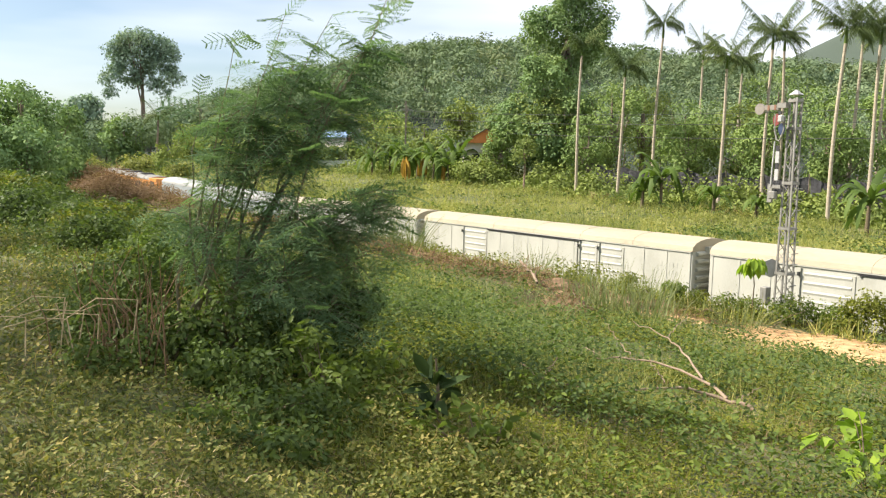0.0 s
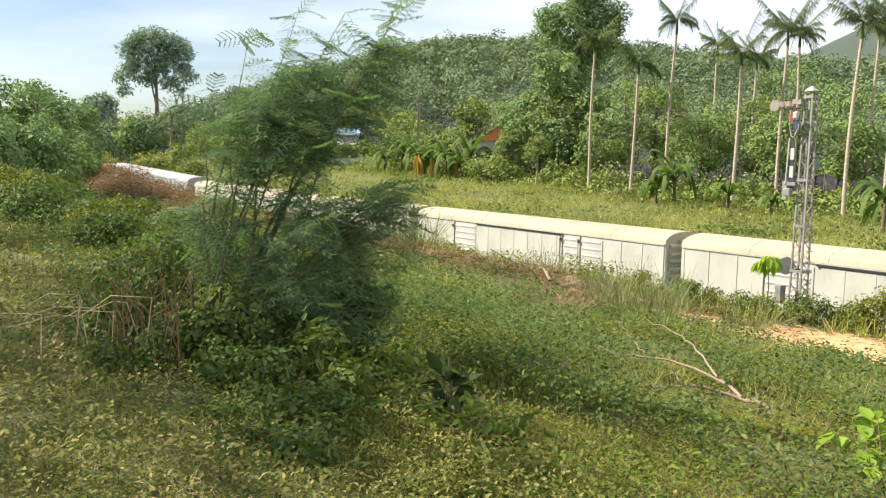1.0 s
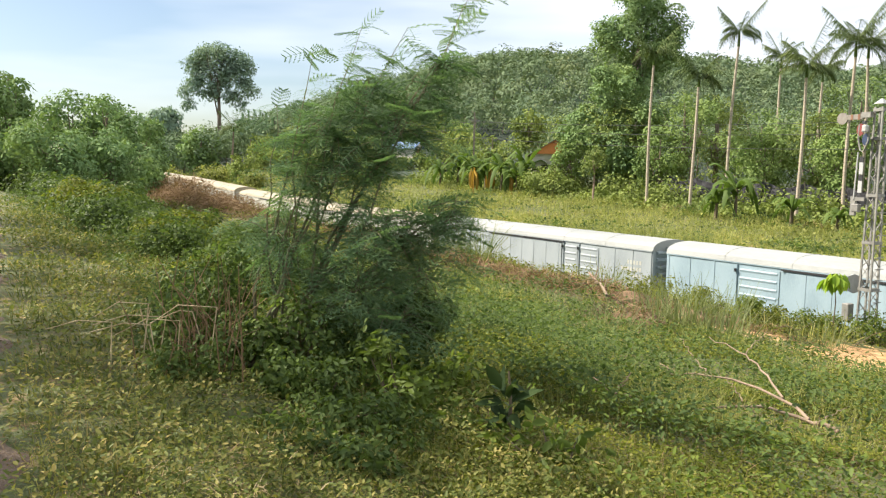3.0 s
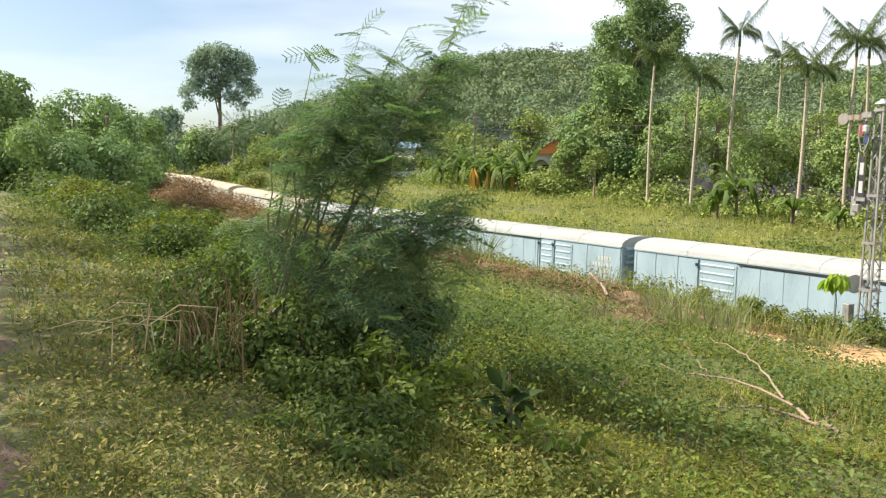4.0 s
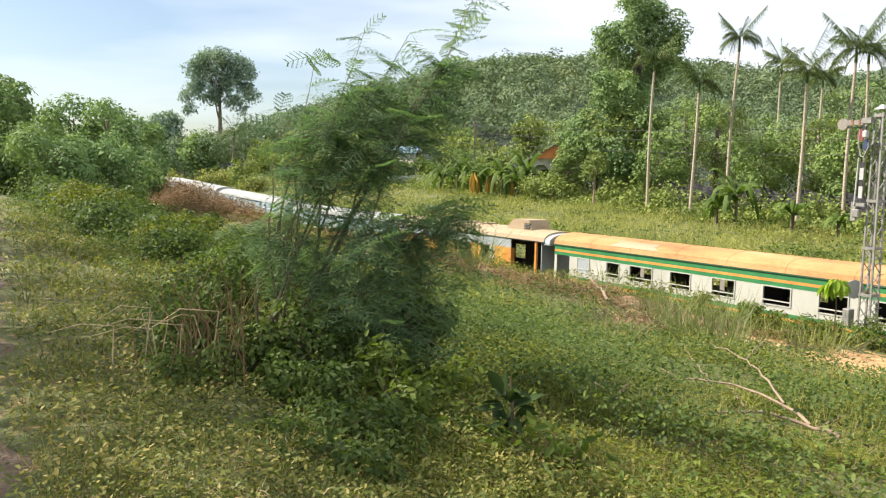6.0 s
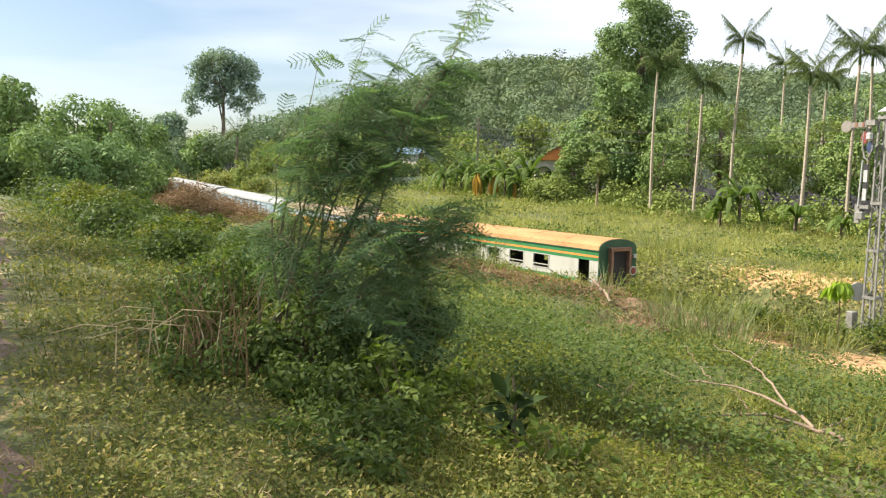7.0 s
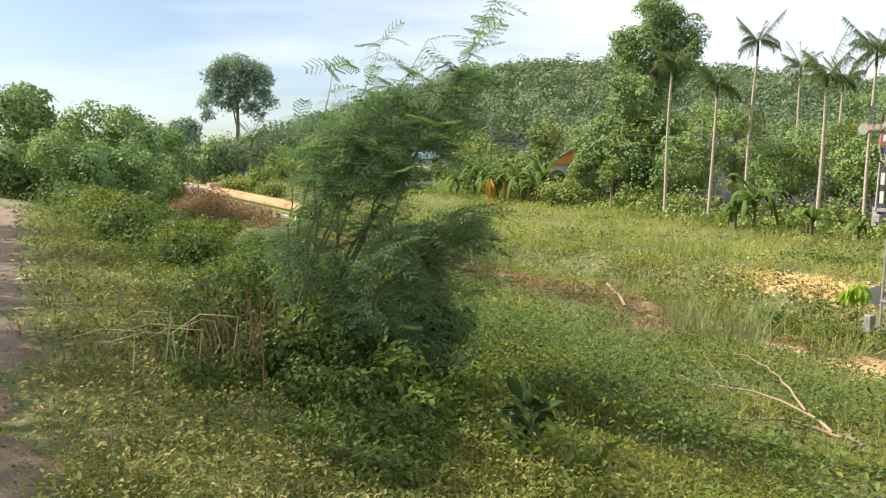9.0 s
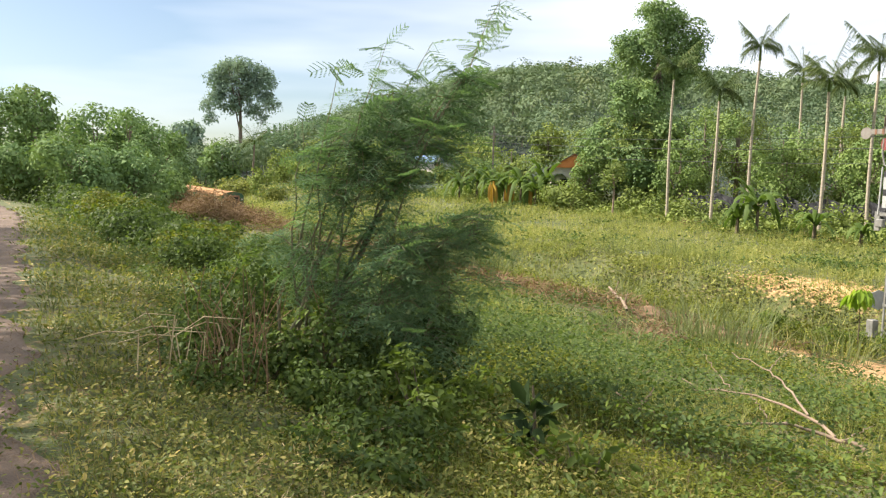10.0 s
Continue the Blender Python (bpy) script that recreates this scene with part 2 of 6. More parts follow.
M["wire"] = worn("black_cable", [(0.3, (0.03, 0.03, 0.03)), (0.7, (0.05, 0.05, 0.05))], 3, 0.7)


def ground_material():
    m, n, l, b = material("ground_soil")
    geo = n.new("ShaderNodeNewGeometry")
    a, c, d = (n.new("ShaderNodeTexNoise") for _ in range(3))
    for t, s in ((a, 0.35), (c, 3.0), (d, 30.0)):
        t.inputs["Scale"].default_value, t.inputs["Detail"].default_value = s, 5.0
        l.new(geo.outputs["Position"], t.inputs["Vector"])
    green = ramp(n, [(0.3, (0.045, 0.06, 0.02)), (0.5, (0.085, 0.1, 0.03)), (0.7, (0.17, 0.14, 0.06))])
    sand = ramp(n, [(0.3, (0.31, 0.17, 0.072)), (0.5, (0.46, 0.275, 0.12)), (0.7, (0.56, 0.375, 0.185))])
    half = n.new("ShaderNodeMix")
    half.inputs["Factor"].default_value = 0.5
    l.new(a.outputs["Fac"], half.inputs["A"])
    l.new(c.outputs["Fac"], half.inputs["B"])
    l.new(half.outputs["Result"], green.inputs["Fac"])
    l.new(c.outputs["Fac"], sand.inputs["Fac"])
    bare = n.new("ShaderNodeAttribute")
    bare.attribute_name = "bare"
    edge = n.new("ShaderNodeMath")
    edge.operation = "ADD"
    l.new(bare.outputs["Fac"], edge.inputs[0])
    l.new(c.outputs["Fac"], edge.inputs[1])
    cut = n.new("ShaderNodeMapRange")
    cut.inputs["From Min"].default_value, cut.inputs["From Max"].default_value = 0.85, 1.0
    l.new(edge.outputs["Value"], cut.inputs["Value"])
    mix = n.new("ShaderNodeMix")
    mix.data_type = "RGBA"
    l.new(cut.outputs["Result"], mix.inputs["Factor"])
    l.new(green.outputs["Color"], mix.inputs["A"])
    l.new(sand.outputs["Color"], mix.inputs["B"])
    # far woodland green, with haze and the shade between crowns in the colour
    shaded_woods = n.new("ShaderNodeMix")
    shaded_woods.data_type = "RGBA"
    shaded_woods.inputs["B"].default_value = (0.035, 0.052, 0.034, 1)
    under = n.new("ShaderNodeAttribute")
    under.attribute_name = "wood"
    l.new(under.outputs["Fac"], shaded_woods.inputs["Factor"])
    l.new(mix.outputs["Result"], shaded_woods.inputs["A"])
    l.new(shaded_woods.outputs["Result"], b.inputs["Base Color"])
    bp = n.new("ShaderNodeBump")
    bp.inputs["Strength"].default_value, bp.inputs["Distance"].default_value = 0.6, 0.05
    l.new(d.outputs["Fac"], bp.inputs["Height"])
    l.new(bp.outputs["Normal"], b.inputs["Normal"])
    b.inputs["Roughness"].default_value = 0.95
    return m


M["ground"] = ground_material()

# ---- mesh helpers ----
rng = np.random.default_rng(7)


def mesh_object(name, data, mat, parent=None, label="", smooth=False):
    data.materials.append(mat)
    if smooth:
        data.polygons.foreach_set("use_smooth", [True] * len(data.polygons))
    ob = new(name, data)
    if parent is not None:
        ob.parent = parent
    if label:
        ob["label"] = label
    return ob


def part(name, bm, mat, parent, label="", smooth=False):
    data = bpy.data.meshes.new(name)
    bm.to_mesh(data)
    bm.free()
    return mesh_object(name, data, mat, parent, label, smooth)


def thing(name, m, label, category, group=""):
    ob = new(name)
    ob.matrix_world = m
    return tagged(ob, label, category, group)


def array_mesh(name, verts, faces):
    """A mesh of equal faces from arrays."""
    data = bpy.data.meshes.new(name)
    nf, k = faces.shape
    data.vertices.add(len(verts))
    data.vertices.foreach_set("co", np.ascontiguousarray(verts, dtype=np.float32).ravel())
    data.loops.add(nf * k)
    data.loops.foreach_set("vertex_index", np.ascontiguousarray(faces, dtype=np.int32).ravel())
    data.polygons.add(nf)
    data.polygons.foreach_set("loop_start", np.arange(0, nf * k, k, dtype=np.int32))
    data.update(calc_edges=True)
    return data


# a leaf along +y with its face up, folded at the midrib
LEAF = (np.array([(0, 0, 0), (-0.24, 0.3, 0.07), (-0.2, 0.68, 0.05), (0, 1, -0.08), (0.2, 0.68, 0.05), (0.24, 0.3, 0.07)]), np.array([(0, 3, 2, 1), (0, 5, 4, 3)]))
DIAMOND = (np.array([(0, 0, 0), (-0.3, 0.5, 0.05), (0, 1, -0.06), (0.3, 0.5, 0.05)]), np.array([(0, 3, 2, 1)]))
BLADE = (np.array([(-0.03, 0, 0), (0.03, 0, 0), (0.022, 0.55, 0.03), (-0.022, 0.55, 0.03), (0.004, 1, -0.12), (-0.004, 1, -0.12)]), np.array([(0, 1, 2, 3), (3, 2, 4, 5)]))
SPEAR = (np.array([(-0.035, 0, 0), (0.035, 0, 0), (0.008, 1, -0.06), (-0.008, 1, -0.06)]), np.array([(0, 1, 2, 3)]))
THIN = (BLADE[0] * (0.3, 1, 1), BLADE[1])


def turns(yaw, tilt, roll):
    """Rotations: roll about y, tilt of the y axis upward, then yaw."""
    cy, sy, ct, st, cr, sr = np.cos(yaw), np.sin(yaw), np.cos(tilt), np.sin(tilt), np.cos(roll), np.sin(roll)
    r = np.empty((len(yaw), 3, 3))
    # columns: x, y, z axes
    r[:, 0, 0], r[:, 1, 0], r[:, 2, 0] = cy * cr - sy * st * sr, sy * cr + cy * st * sr, -ct * sr
    r[:, 0, 1], r[:, 1, 1], r[:, 2, 1] = -sy * ct, cy * ct, st
    r[:, :, 2] = np.cross(r[:, :, 0], r[:, :, 1])
    return r


def facing(normal, spin):
    """Rotations whose z axis is the normal, spun about it."""
    z = normal / (np.linalg.norm(normal, axis=1)[:, None] + 1e-9)
    ref = np.where(np.abs(z[:, 2:3]) > 0.95, np.array([[1.0, 0, 0]]), np.array([[0, 0, 1.0]]))
    a = np.cross(ref, z)
    a /= np.linalg.norm(a, axis=1)[:, None]
    b = np.cross(z, a)
    y = np.cos(spin)[:, None] * a + np.sin(spin)[:, None] * b
    return np.stack([np.cross(y, z), y, z], -1)


def place(name, shape, pos, r, size, mat, parent=None, label=""):
    v, f = shape
    allv = np.einsum("nij,kj->nki", r, v) * np.asarray(size)[:, None, None] + pos[:, None, :]
    allf = f[None] + (np.arange(len(pos)) * len(v))[:, None, None]
    return mesh_object(name, array_mesh(name, allv.reshape(-1, 3), allf.reshape(-1, f.shape[1])), mat, parent, label)


def spread(name, shape, pos, yaw, tilt, roll, size, mat, parent=None, label=""):
    """Many copies of one small shape in one mesh."""
    return place(name, shape, pos, turns(yaw, tilt, roll), size, mat, parent, label)


def tube_arrays(points, radii, sides=6):
    p, out = np.asarray(points, float), []
    for i in range(len(p)):
        t = p[min(i + 1, len(p) - 1)] - p[max(i - 1, 0)]
        t /= np.linalg.norm(t) + 1e-9
        a = np.cross(t, (0.31, 0.87, 0.13))
        a /= np.linalg.norm(a) + 1e-9
        b = np.cross(t, a)
        w = np.arange(sides) * 2 * np.pi / sides
        out.append(p[i] + radii[i] * (np.cos(w)[:, None] * a + np.sin(w)[:, None] * b))
    faces = [(i * sides + j, i * sides + (j + 1) % sides, (i + 1) * sides + (j + 1) % sides, (i + 1) * sides + j) for i in range(len(p) - 1) for j in range(sides)]
    return np.concatenate(out), np.array(faces)


def tubes(name, lines, mat, parent=None, sides=6, label=""):
    """Several tapered stems as one mesh. lines: (points, radii)."""
    vs, fs, k = [], [], 0
    for pts, rad in lines:
        v, f = tube_arrays(pts, rad, sides)
        vs.append(v)
        fs.append(f + k)
        k += len(v)
    return mesh_object(name, array_mesh(name, np.concatenate(vs), np.concatenate(fs)), mat, parent, label, True)


def add_box(bm, x0, x1, y0, y1, z0, z1, bevel=0.0):
    vs = [bm.verts.new((x, y, z)) for z in (z0, z1) for x, y in ((x0, y0), (x1, y0), (x1, y1), (x0, y1))]
    fs = [bm.faces.new([vs[i] for i in q]) for q in ((3, 2, 1, 0), (4, 5, 6, 7), (0, 1, 5, 4), (1, 2, 6, 5), (2, 3, 7, 6), (3, 0, 4, 7))]
    if bevel:
        bmesh.ops.bevel(bm, geom=list({e for f in fs for e in f.edges}), offset=bevel, segments=1, affect="EDGES")
    return vs


def box(name, dims, mat, parent, label="", bevel=0.0):
    bm = bmesh.new()
    add_box(bm, *dims, bevel)
    return part(name, bm, mat, parent, label)


def prism(name, outline, axis, a, b, mat, parent, label=""):
    """An outline in the two other axes, drawn out along an axis from a to b."""
    bm = bmesh.new()
    rings = []
    for w in (a, b):
        rings.append([bm.verts.new((w, u, v) if axis == "x" else (u, w, v) if axis == "y" else (u, v, w)) for u, v in outline])
    n = len(outline)
    for i in range(n):
        bm.faces.new((rings[0][i], rings[0][(i + 1) % n], rings[1][(i + 1) % n], rings[1][i]))
    bm.faces.new(rings[0][::-1])
    bm.faces.new(rings[1])
    bmesh.ops.recalc_face_normals(bm, faces=bm.faces[:])
    return part(name, bm, mat, parent, label)


# ---- the lie of the land ----
# c: metres from the camera's foot towards the railway; s: metres along it
HEAD = radians(32.5)
CO, SI = math.cos(HEAD), math.sin(HEAD)
TRACK_C, RAIL_Z = 31.3, -5.55


def xy(c, s):
    return c * CO - s * SI, c * SI + s * CO


def cs(x, y):
    return x * CO + y * SI, -x * SI + y * CO


def smooth(a, b, v):
    w = np.clip((v - a) / (b - a), 0, 1)
    return w * w * (3 - 2 * w)


def waves(x, y):
    return (np.sin(x * 0.9 + 1.3 * np.sin(y * 0.7)) + np.sin(y * 1.3 + 0.8 * np.sin(x * 1.1 + 2)) + 0.6 * np.sin(x * 2.3 - y * 1.9)) / 2.6


def hill_top(deg):
    """How high the wooded hill stands over the horizon, in degrees, by heading (left positive)."""
    return np.interp(deg, [-60, -36, -27.5, -22.7, -17.8, -10.7, -6.4, -1.1, 4.9, 10.5, 15.6, 20, 30], [2, 6.2, 7.2, 7.5, 8.3, 8.8, 8.9, 8.2, 6.6, 4.6, 2.4, 1.3, 0.8])


def bend_left(s):
    """How far the track swings to the left beyond the straight."""
    return 2.6 * smooth(60, 125, s)


def climb(s):
    """How far the track climbs beyond the straight."""
    return 2.2 * smooth(60, 130, s)


def land(x, y):
    """Height of the ground."""
    x, y = np.asarray(x, float), np.asarray(y, float)
    c, s = cs(x, y)
    c = c + bend_left(s) * smooth(18, 27, c) * (1 - smooth(34, 44, c))
    z = climb(s) * smooth(26, 28.4, c) * (1 - smooth(34, 36, c)) + np.interp(c, [-400, -60, -9, -4, 0, 1.2, 3, 6, 9, 20, 23, 27.0, 28.6, 29.0, 33.6, 34.2, 35.6, 38.5, 45, 62, 80, 130, 500],
                  [5, 1.2, 0.1, 0, 0, -0.02, -0.2, -0.8, -1.4, -3.4, -3.6, -3.75, -5.6, -5.85, -5.85, -5.4, -3.55, -2.75, -2.95, -2.2, -1.2, -0.5, 1])
    crest = np.interp(s, [-20, 10, 14, 18, 23, 28, 32, 48, 65, 76, 90, 140, 300], [0, 0, 0.05, 0.15, 0.55, 0.35, 0.4, 0.85, 1.3, 1.65, 2.2, 3, 3.2])
    w = 2.2 + 0.07 * np.clip(s - 20, 0, 100)
    z = z + crest * np.exp(-((c - 21) / w) ** 2) * (1 - smooth(24.5, 27.0, c))
    z = z + np.clip(0.03 * (s - 45), -0.6, 3.5) * smooth(36, 60, c)
    r, deg = np.hypot(x, y), np.degrees(np.arctan2(-x, y))
    rise = np.maximum(r * np.tan(np.radians(hill_top(deg))) - 7.0 - z, 0)
    z = z + rise * smooth(125, 300, r) * (1 - 0.8 * smooth(330, 700, r)) * (y > 0)
    far = np.exp(-((x - 900) / 350) ** 2 - ((y - 1150) / 500) ** 2) * 230
    z = z + far * smooth(500, 900, r)
    return z + waves(x, y) * 0.07 * smooth(1.0, 4.0, np.abs(c)) * (1 - smooth(27, 28, c) * (1 - smooth(34, 36, c)))


def ground():
    deg = np.concatenate([np.arange(-40, 38, 0.4), np.arange(38, 320, 4.0)])
    rad = np.concatenate([[0.0, 0.3], 0.6 * 1.034 ** np.arange(252)])
    a, r = np.radians(deg)[None, :], rad[:, None]
    x, y = -np.sin(a) * r, np.cos(a) * r
    z = land(x, y)
    n, k = z.shape
    i, j = np.meshgrid(np.arange(n - 1), np.arange(k), indexing="ij")
    j2 = (j + 1) % k
    faces = np.stack([i * k + j, (i + 1) * k + j, (i + 1) * k + j2, i * k + j2], -1).reshape(-1, 4)
    data = array_mesh("ground", np.stack([x, y, z], -1).reshape(-1, 3), faces[:, ::-1])
    c, s = cs(x, y)
    bare = 0.9 * np.exp(-((c - 22.7) / 2.5) ** 2 - ((s - 11.3) / 3.8) ** 2)
    bare = np.maximum(bare, 0.7 * np.exp(-((c - 20.1) / 1.5) ** 2 - ((s - 19.4) / 1.6) ** 2))
    bare = np.maximum(bare, 0.72 * np.exp(-((c - 36.8) / 1.5) ** 2 - ((s - 24.5) / 7) ** 2))
    bare = np.maximum(bare, 0.5 * np.exp(-((c - 46) / 2.0) ** 2 - ((s - 33) / 9) ** 2))
    bare = np.maximum(bare, 0.6 * np.exp(-((c - 36) / 1.5) ** 2 - ((s - 125) / 14) ** 2))
    bare = np.maximum(bare, 0.62 * np.exp(-((c - 22.3) / 2.0) ** 2 - ((s - 20) / 9) ** 2))
    bare = np.maximum(bare, 0.3 * np.exp(-((c - 0.05 * np.clip(s, 0, 40)) / 0.5) ** 2))
    # where the ground takes the painted dark, hazy woodland colour
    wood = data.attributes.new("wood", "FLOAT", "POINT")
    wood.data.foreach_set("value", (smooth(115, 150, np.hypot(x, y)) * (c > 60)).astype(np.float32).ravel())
    att = data.attributes.new("bare", "FLOAT", "POINT")
    att.data.foreach_set("value", bare.astype(np.float32).ravel())
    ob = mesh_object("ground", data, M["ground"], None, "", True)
    tagged(ob, "grassy bank falling to a railway cutting, with bare sandy patches", "ground", kind="structure")


ground()


def road():
    """The narrow old road on the bank; its edge runs under the camera and bends away far off."""
    bm = bmesh.new()
    rows = []
    for i in range(320):
        d = -14 + i * 0.25
        bend = 0.004 * max(d - 30, 0) ** 2
        h = radians(29.6)
        cx, cy = -math.sin(h) * d - math.cos(h) * bend, math.cos(h) * d - math.sin(h) * bend
        edge = 0.1 * math.sin(d * 1.7) + 0.09 * math.sin(d * 4.1 + 1) + 0.03 * math.sin(d * 9.7) - 0.05
        row = []
        for k, (off, dz) in enumerate(((edge + 0.05, -0.03), (edge - 0.06, 0.01), (-2.0, 0.045), (-4.0, 0.02), (-4.05, -0.05))):
            px, py = cx + off * math.cos(h), cy + off * math.sin(h)
            row.append(bm.verts.new((px, py, float(land(px, py)) * (k not in (1, 2)) + dz)))
        rows.append(row)
    for a, b in zip(rows, rows[1:]):
        for k in range(4):
            bm.faces.new((a[k], b[k], b[k + 1], a[k + 1]))
    bmesh.ops.recalc_face_normals(bm, faces=bm.faces[:])
    tagged(part("road", bm, M["asphalt"], None), "old dusty asphalt road with a crumbling edge", "road", kind="structure")


road()


# ---- railway ----
def along(c, s, z):
    x, y = xy(c, s)
    return pose(x, y, z, 0, 0, 90 + math.degrees(HEAD))


def long_profile(name, outline, mat):
    """A bar of the given cross-section that follows the track's bend and climb."""
    stations = [-170.0] + [60.0 + 5 * i for i in range(15)] + [420.0]
    k = len(outline)
    vs = [(s, y + float(bend_left(s)), z + float(climb(s))) for s in stations for y, z in outline]
    bm = bmesh.new()
    v = [bm.verts.new(p) for p in vs]
    for i in range(len(stations) - 1):
        for j in range(k):
            a, b = i * k + j, i * k + (j + 1) % k
            bm.faces.new((v[a], v[b], v[b + k], v[a + k]))
    bm.faces.new(v[:k])
    bm.faces.new(v[-k:])
    bmesh.ops.recalc_face_normals(bm, faces=bm.faces[:])
    return part(name, bm, mat, None)


def railway():
    base = along(TRACK_C, 0, RAIL_Z)
    bed = long_profile("ballast", [(-2.0, -0.55), (-1.5, -0.2), (1.5, -0.2), (2.0, -0.55)], M["ballast"])
    bed.matrix_world = base
    tagged(bed, "grey stone ballast bed in the cutting", "track bed", kind="structure")
    for y in (-0.535, 0.535):
        rail = long_profile("rail", [(y - 0.06, -0.14), (y + 0.06, -0.14), (y + 0.06, -0.125), (y + 0.01, -0.11), (y + 0.01, -0.04), (y + 0.033, -0.03), (y + 0.033, 0), (y - 0.033, 0), (y - 0.033, -0.03), (y - 0.01, -0.04), (y - 0.01, -0.11), (y - 0.06, -0.125)], M["rail"])
        rail.matrix_world = base
        tagged(rail, "worn steel rail of the metre-gauge track", "rail", "rails", kind="structure")
    bm = bmesh.new()
    for i in range(800):
        x = -165 + i * 0.72
        b, u = float(bend_left(x)), float(climb(x))
        add_box(bm, x, x + 0.22, b - 1.0, b + 1.0, u - 0.25, u - 0.14)
    ties = part("sleepers", bm, M["bark"], None)
    ties.matrix_world = base
    tagged(ties, "row of weathered timber sleepers", "sleepers", kind="stuff")


railway()
EAVE, WIDE = 3.35, 1.4


def arch(half, eave, rise, n=10, lip=0.0):
    return [(half * math.cos(math.pi * i / n), eave + rise * math.sin(math.pi * i / n) ** 0.8 if 0 < i < n else eave) for i in range(n + 1)]


def bogies(car, length):
    for x in (-length / 2 + 3.0, length / 2 - 3.0):
        frame_bm = bmesh.new()
        for y in (-0.95, 0.85):
            add_box(frame_bm, x - 1.4, x + 1.4, y, y + 0.1, 0.35, 0.6)
        add_box(frame_bm, x - 0.25, x + 0.25, -0.95, 0.95, 0.5, 0.8)
        truck = part("bogie", frame_bm, M["rust"], car)
        for dx in (-0.95, 0.95):
            for y in (-0.56, 0.5):
                bm = bmesh.new()
                bmesh.ops.create_cone(bm, cap_ends=True, segments=20, radius1=0.42, radius2=0.39, depth=0.12, matrix=Matrix.Translation((x + dx, y + 0.03, 0.42)) @ Matrix.Rotation(radians(90), 4, "X"))
                part("wheel", bm, M["rail"], truck)


def roof_part(car, x0, x1, mat, rise=0.55, half=WIDE + 0.03, eave=EAVE, label="", seams=0):
    outline = arch(half, eave, rise) + [(-half * 0.94, eave - 0.02), (half * 0.94, eave - 0.02)]
    r = prism("roof", outline, "x", x0, x1, mat, car, label)
    for i in range(seams):
        x = x0 + (i + 1) * (x1 - x0) / (seams + 1)
        prism("roof_seam", arch(half + 0.012, eave, rise + 0.012) + [(-half * 0.98, eave), (half * 0.98, eave)], "x", x - 0.025, x + 0.025, mat, r)
    return r


def covered_van(paint, roof_paint, label):
    """A bogie van: ribbed ends, plated sides, louvred panels and a long sliding door under a dark track."""
    L = 20.2
    car = thing("covered_van", pose(0, 0, 0), label, "goods van", "goods train")
    h = L / 2
    box("body", (-h, h, -WIDE, WIDE, 1.05, EAVE), paint, car)
    box("underframe", (-h, h, -1.1, 1.1, 0.75, 1.04), M["rust"], car, "rusty steel underframe")
    roof_part(car, -h - 0.06, h + 0.06, roof_paint, seams=5)
    door = box("sliding_door", (h - 13.4, h - 6.5, WIDE + 0.01, WIDE + 0.07, 1.15, EAVE - 0.16), paint, car)
    box("door_track", (h - 13.6, h - 6.3, WIDE + 0.01, WIDE + 0.12, EAVE - 0.13, EAVE - 0.06), M["black"], car, "dark door track")
    for x in np.arange(h - 13.2, h - 6.4, 1.15):
        box("door_rib", (x, x + 0.05, WIDE + 0.072, WIDE + 0.085, 1.15, EAVE - 0.17), paint, door)
    for a, b in ((h - 6.2, h - 4.1), (h - 14.7, h - 13.6), (h - 16.4, h - 14.9)):
        panel = box("louvre_panel", (a, b, WIDE + 0.005, WIDE + 0.03, 1.3, EAVE - 0.2), paint, car)
        for z in np.arange(1.5, EAVE - 0.4, 0.36):
            prism("louvre", [(WIDE + 0.03, z), (WIDE + 0.06, z + 0.09), (WIDE + 0.03, z + 0.16)], "x", a + 0.12, b - 0.12, paint, panel)
        box("panel_post", (b, b + 0.08, WIDE + 0.005, WIDE + 0.09, 1.1, EAVE - 0.1), paint, car)
        box("latch", (b + 0.02, b + 0.1, WIDE + 0.1, WIDE + 0.17, EAVE - 0.42, EAVE - 0.27), M["black"], car, "black latch")
    for x in (h - 0.1, h - 1.4, h - 2.8, -h + 0.05, -h + 1.3, -h + 2.6):
        box("side_rib", (x - 0.03, x + 0.03, WIDE + 0.004, WIDE + 0.022, 1.05, EAVE - 0.06), paint, car)
    box("eave_rail", (-h, h, WIDE + 0.002, WIDE + 0.05, EAVE - 0.05, EAVE - 0.01), paint, car)
    for end in (-1, 1):
        wall = prism("end_wall", [(y * 0.985, z) for y, z in arch(WIDE, EAVE, 0.5)] + [(-WIDE * 0.985, 1.05), (WIDE * 0.985, 1.05)], "x", end * h, end * (h + 0.05), paint, car)
        for z in np.arange(1.35, EAVE - 0.1, 0.36):
            prism("corrugation", [(end * (h + 0.05), z), (end * (h + 0.2), z + 0.05), (end * (h + 0.2), z + 0.14), (end * (h + 0.05), z + 0.2)], "y", -1.15, 1.15, paint, wall)
        box("buffer_beam", (min(end * h, end * (h + 0.35)), max(end * h, end * (h + 0.35)), -0.2, 0.2, 0.75, 1.0), M["rust"], car)
        box("end_box", (min(end * (h + 0.06), end * (h + 0.3)), max(end * (h + 0.06), end * (h + 0.3)), -0.1, 0.5, EAVE - 0.12, EAVE + 0.18), paint, car)
    # stencilled lines that cannot be read
    for k, (w, z) in enumerate(((1.0, 2.55), (1.35, 2.2), (0.5, 1.85))):
        x = -h + 0.7
        while x < -h + 0.7 + w:
            box("stencil_mark", (x, x + 0.13, WIDE + 0.002, WIDE + 0.012, z, z + 0.2), M["white_paint"], car, "white stencilled mark")
            x += 0.21
    bogies(car, L)
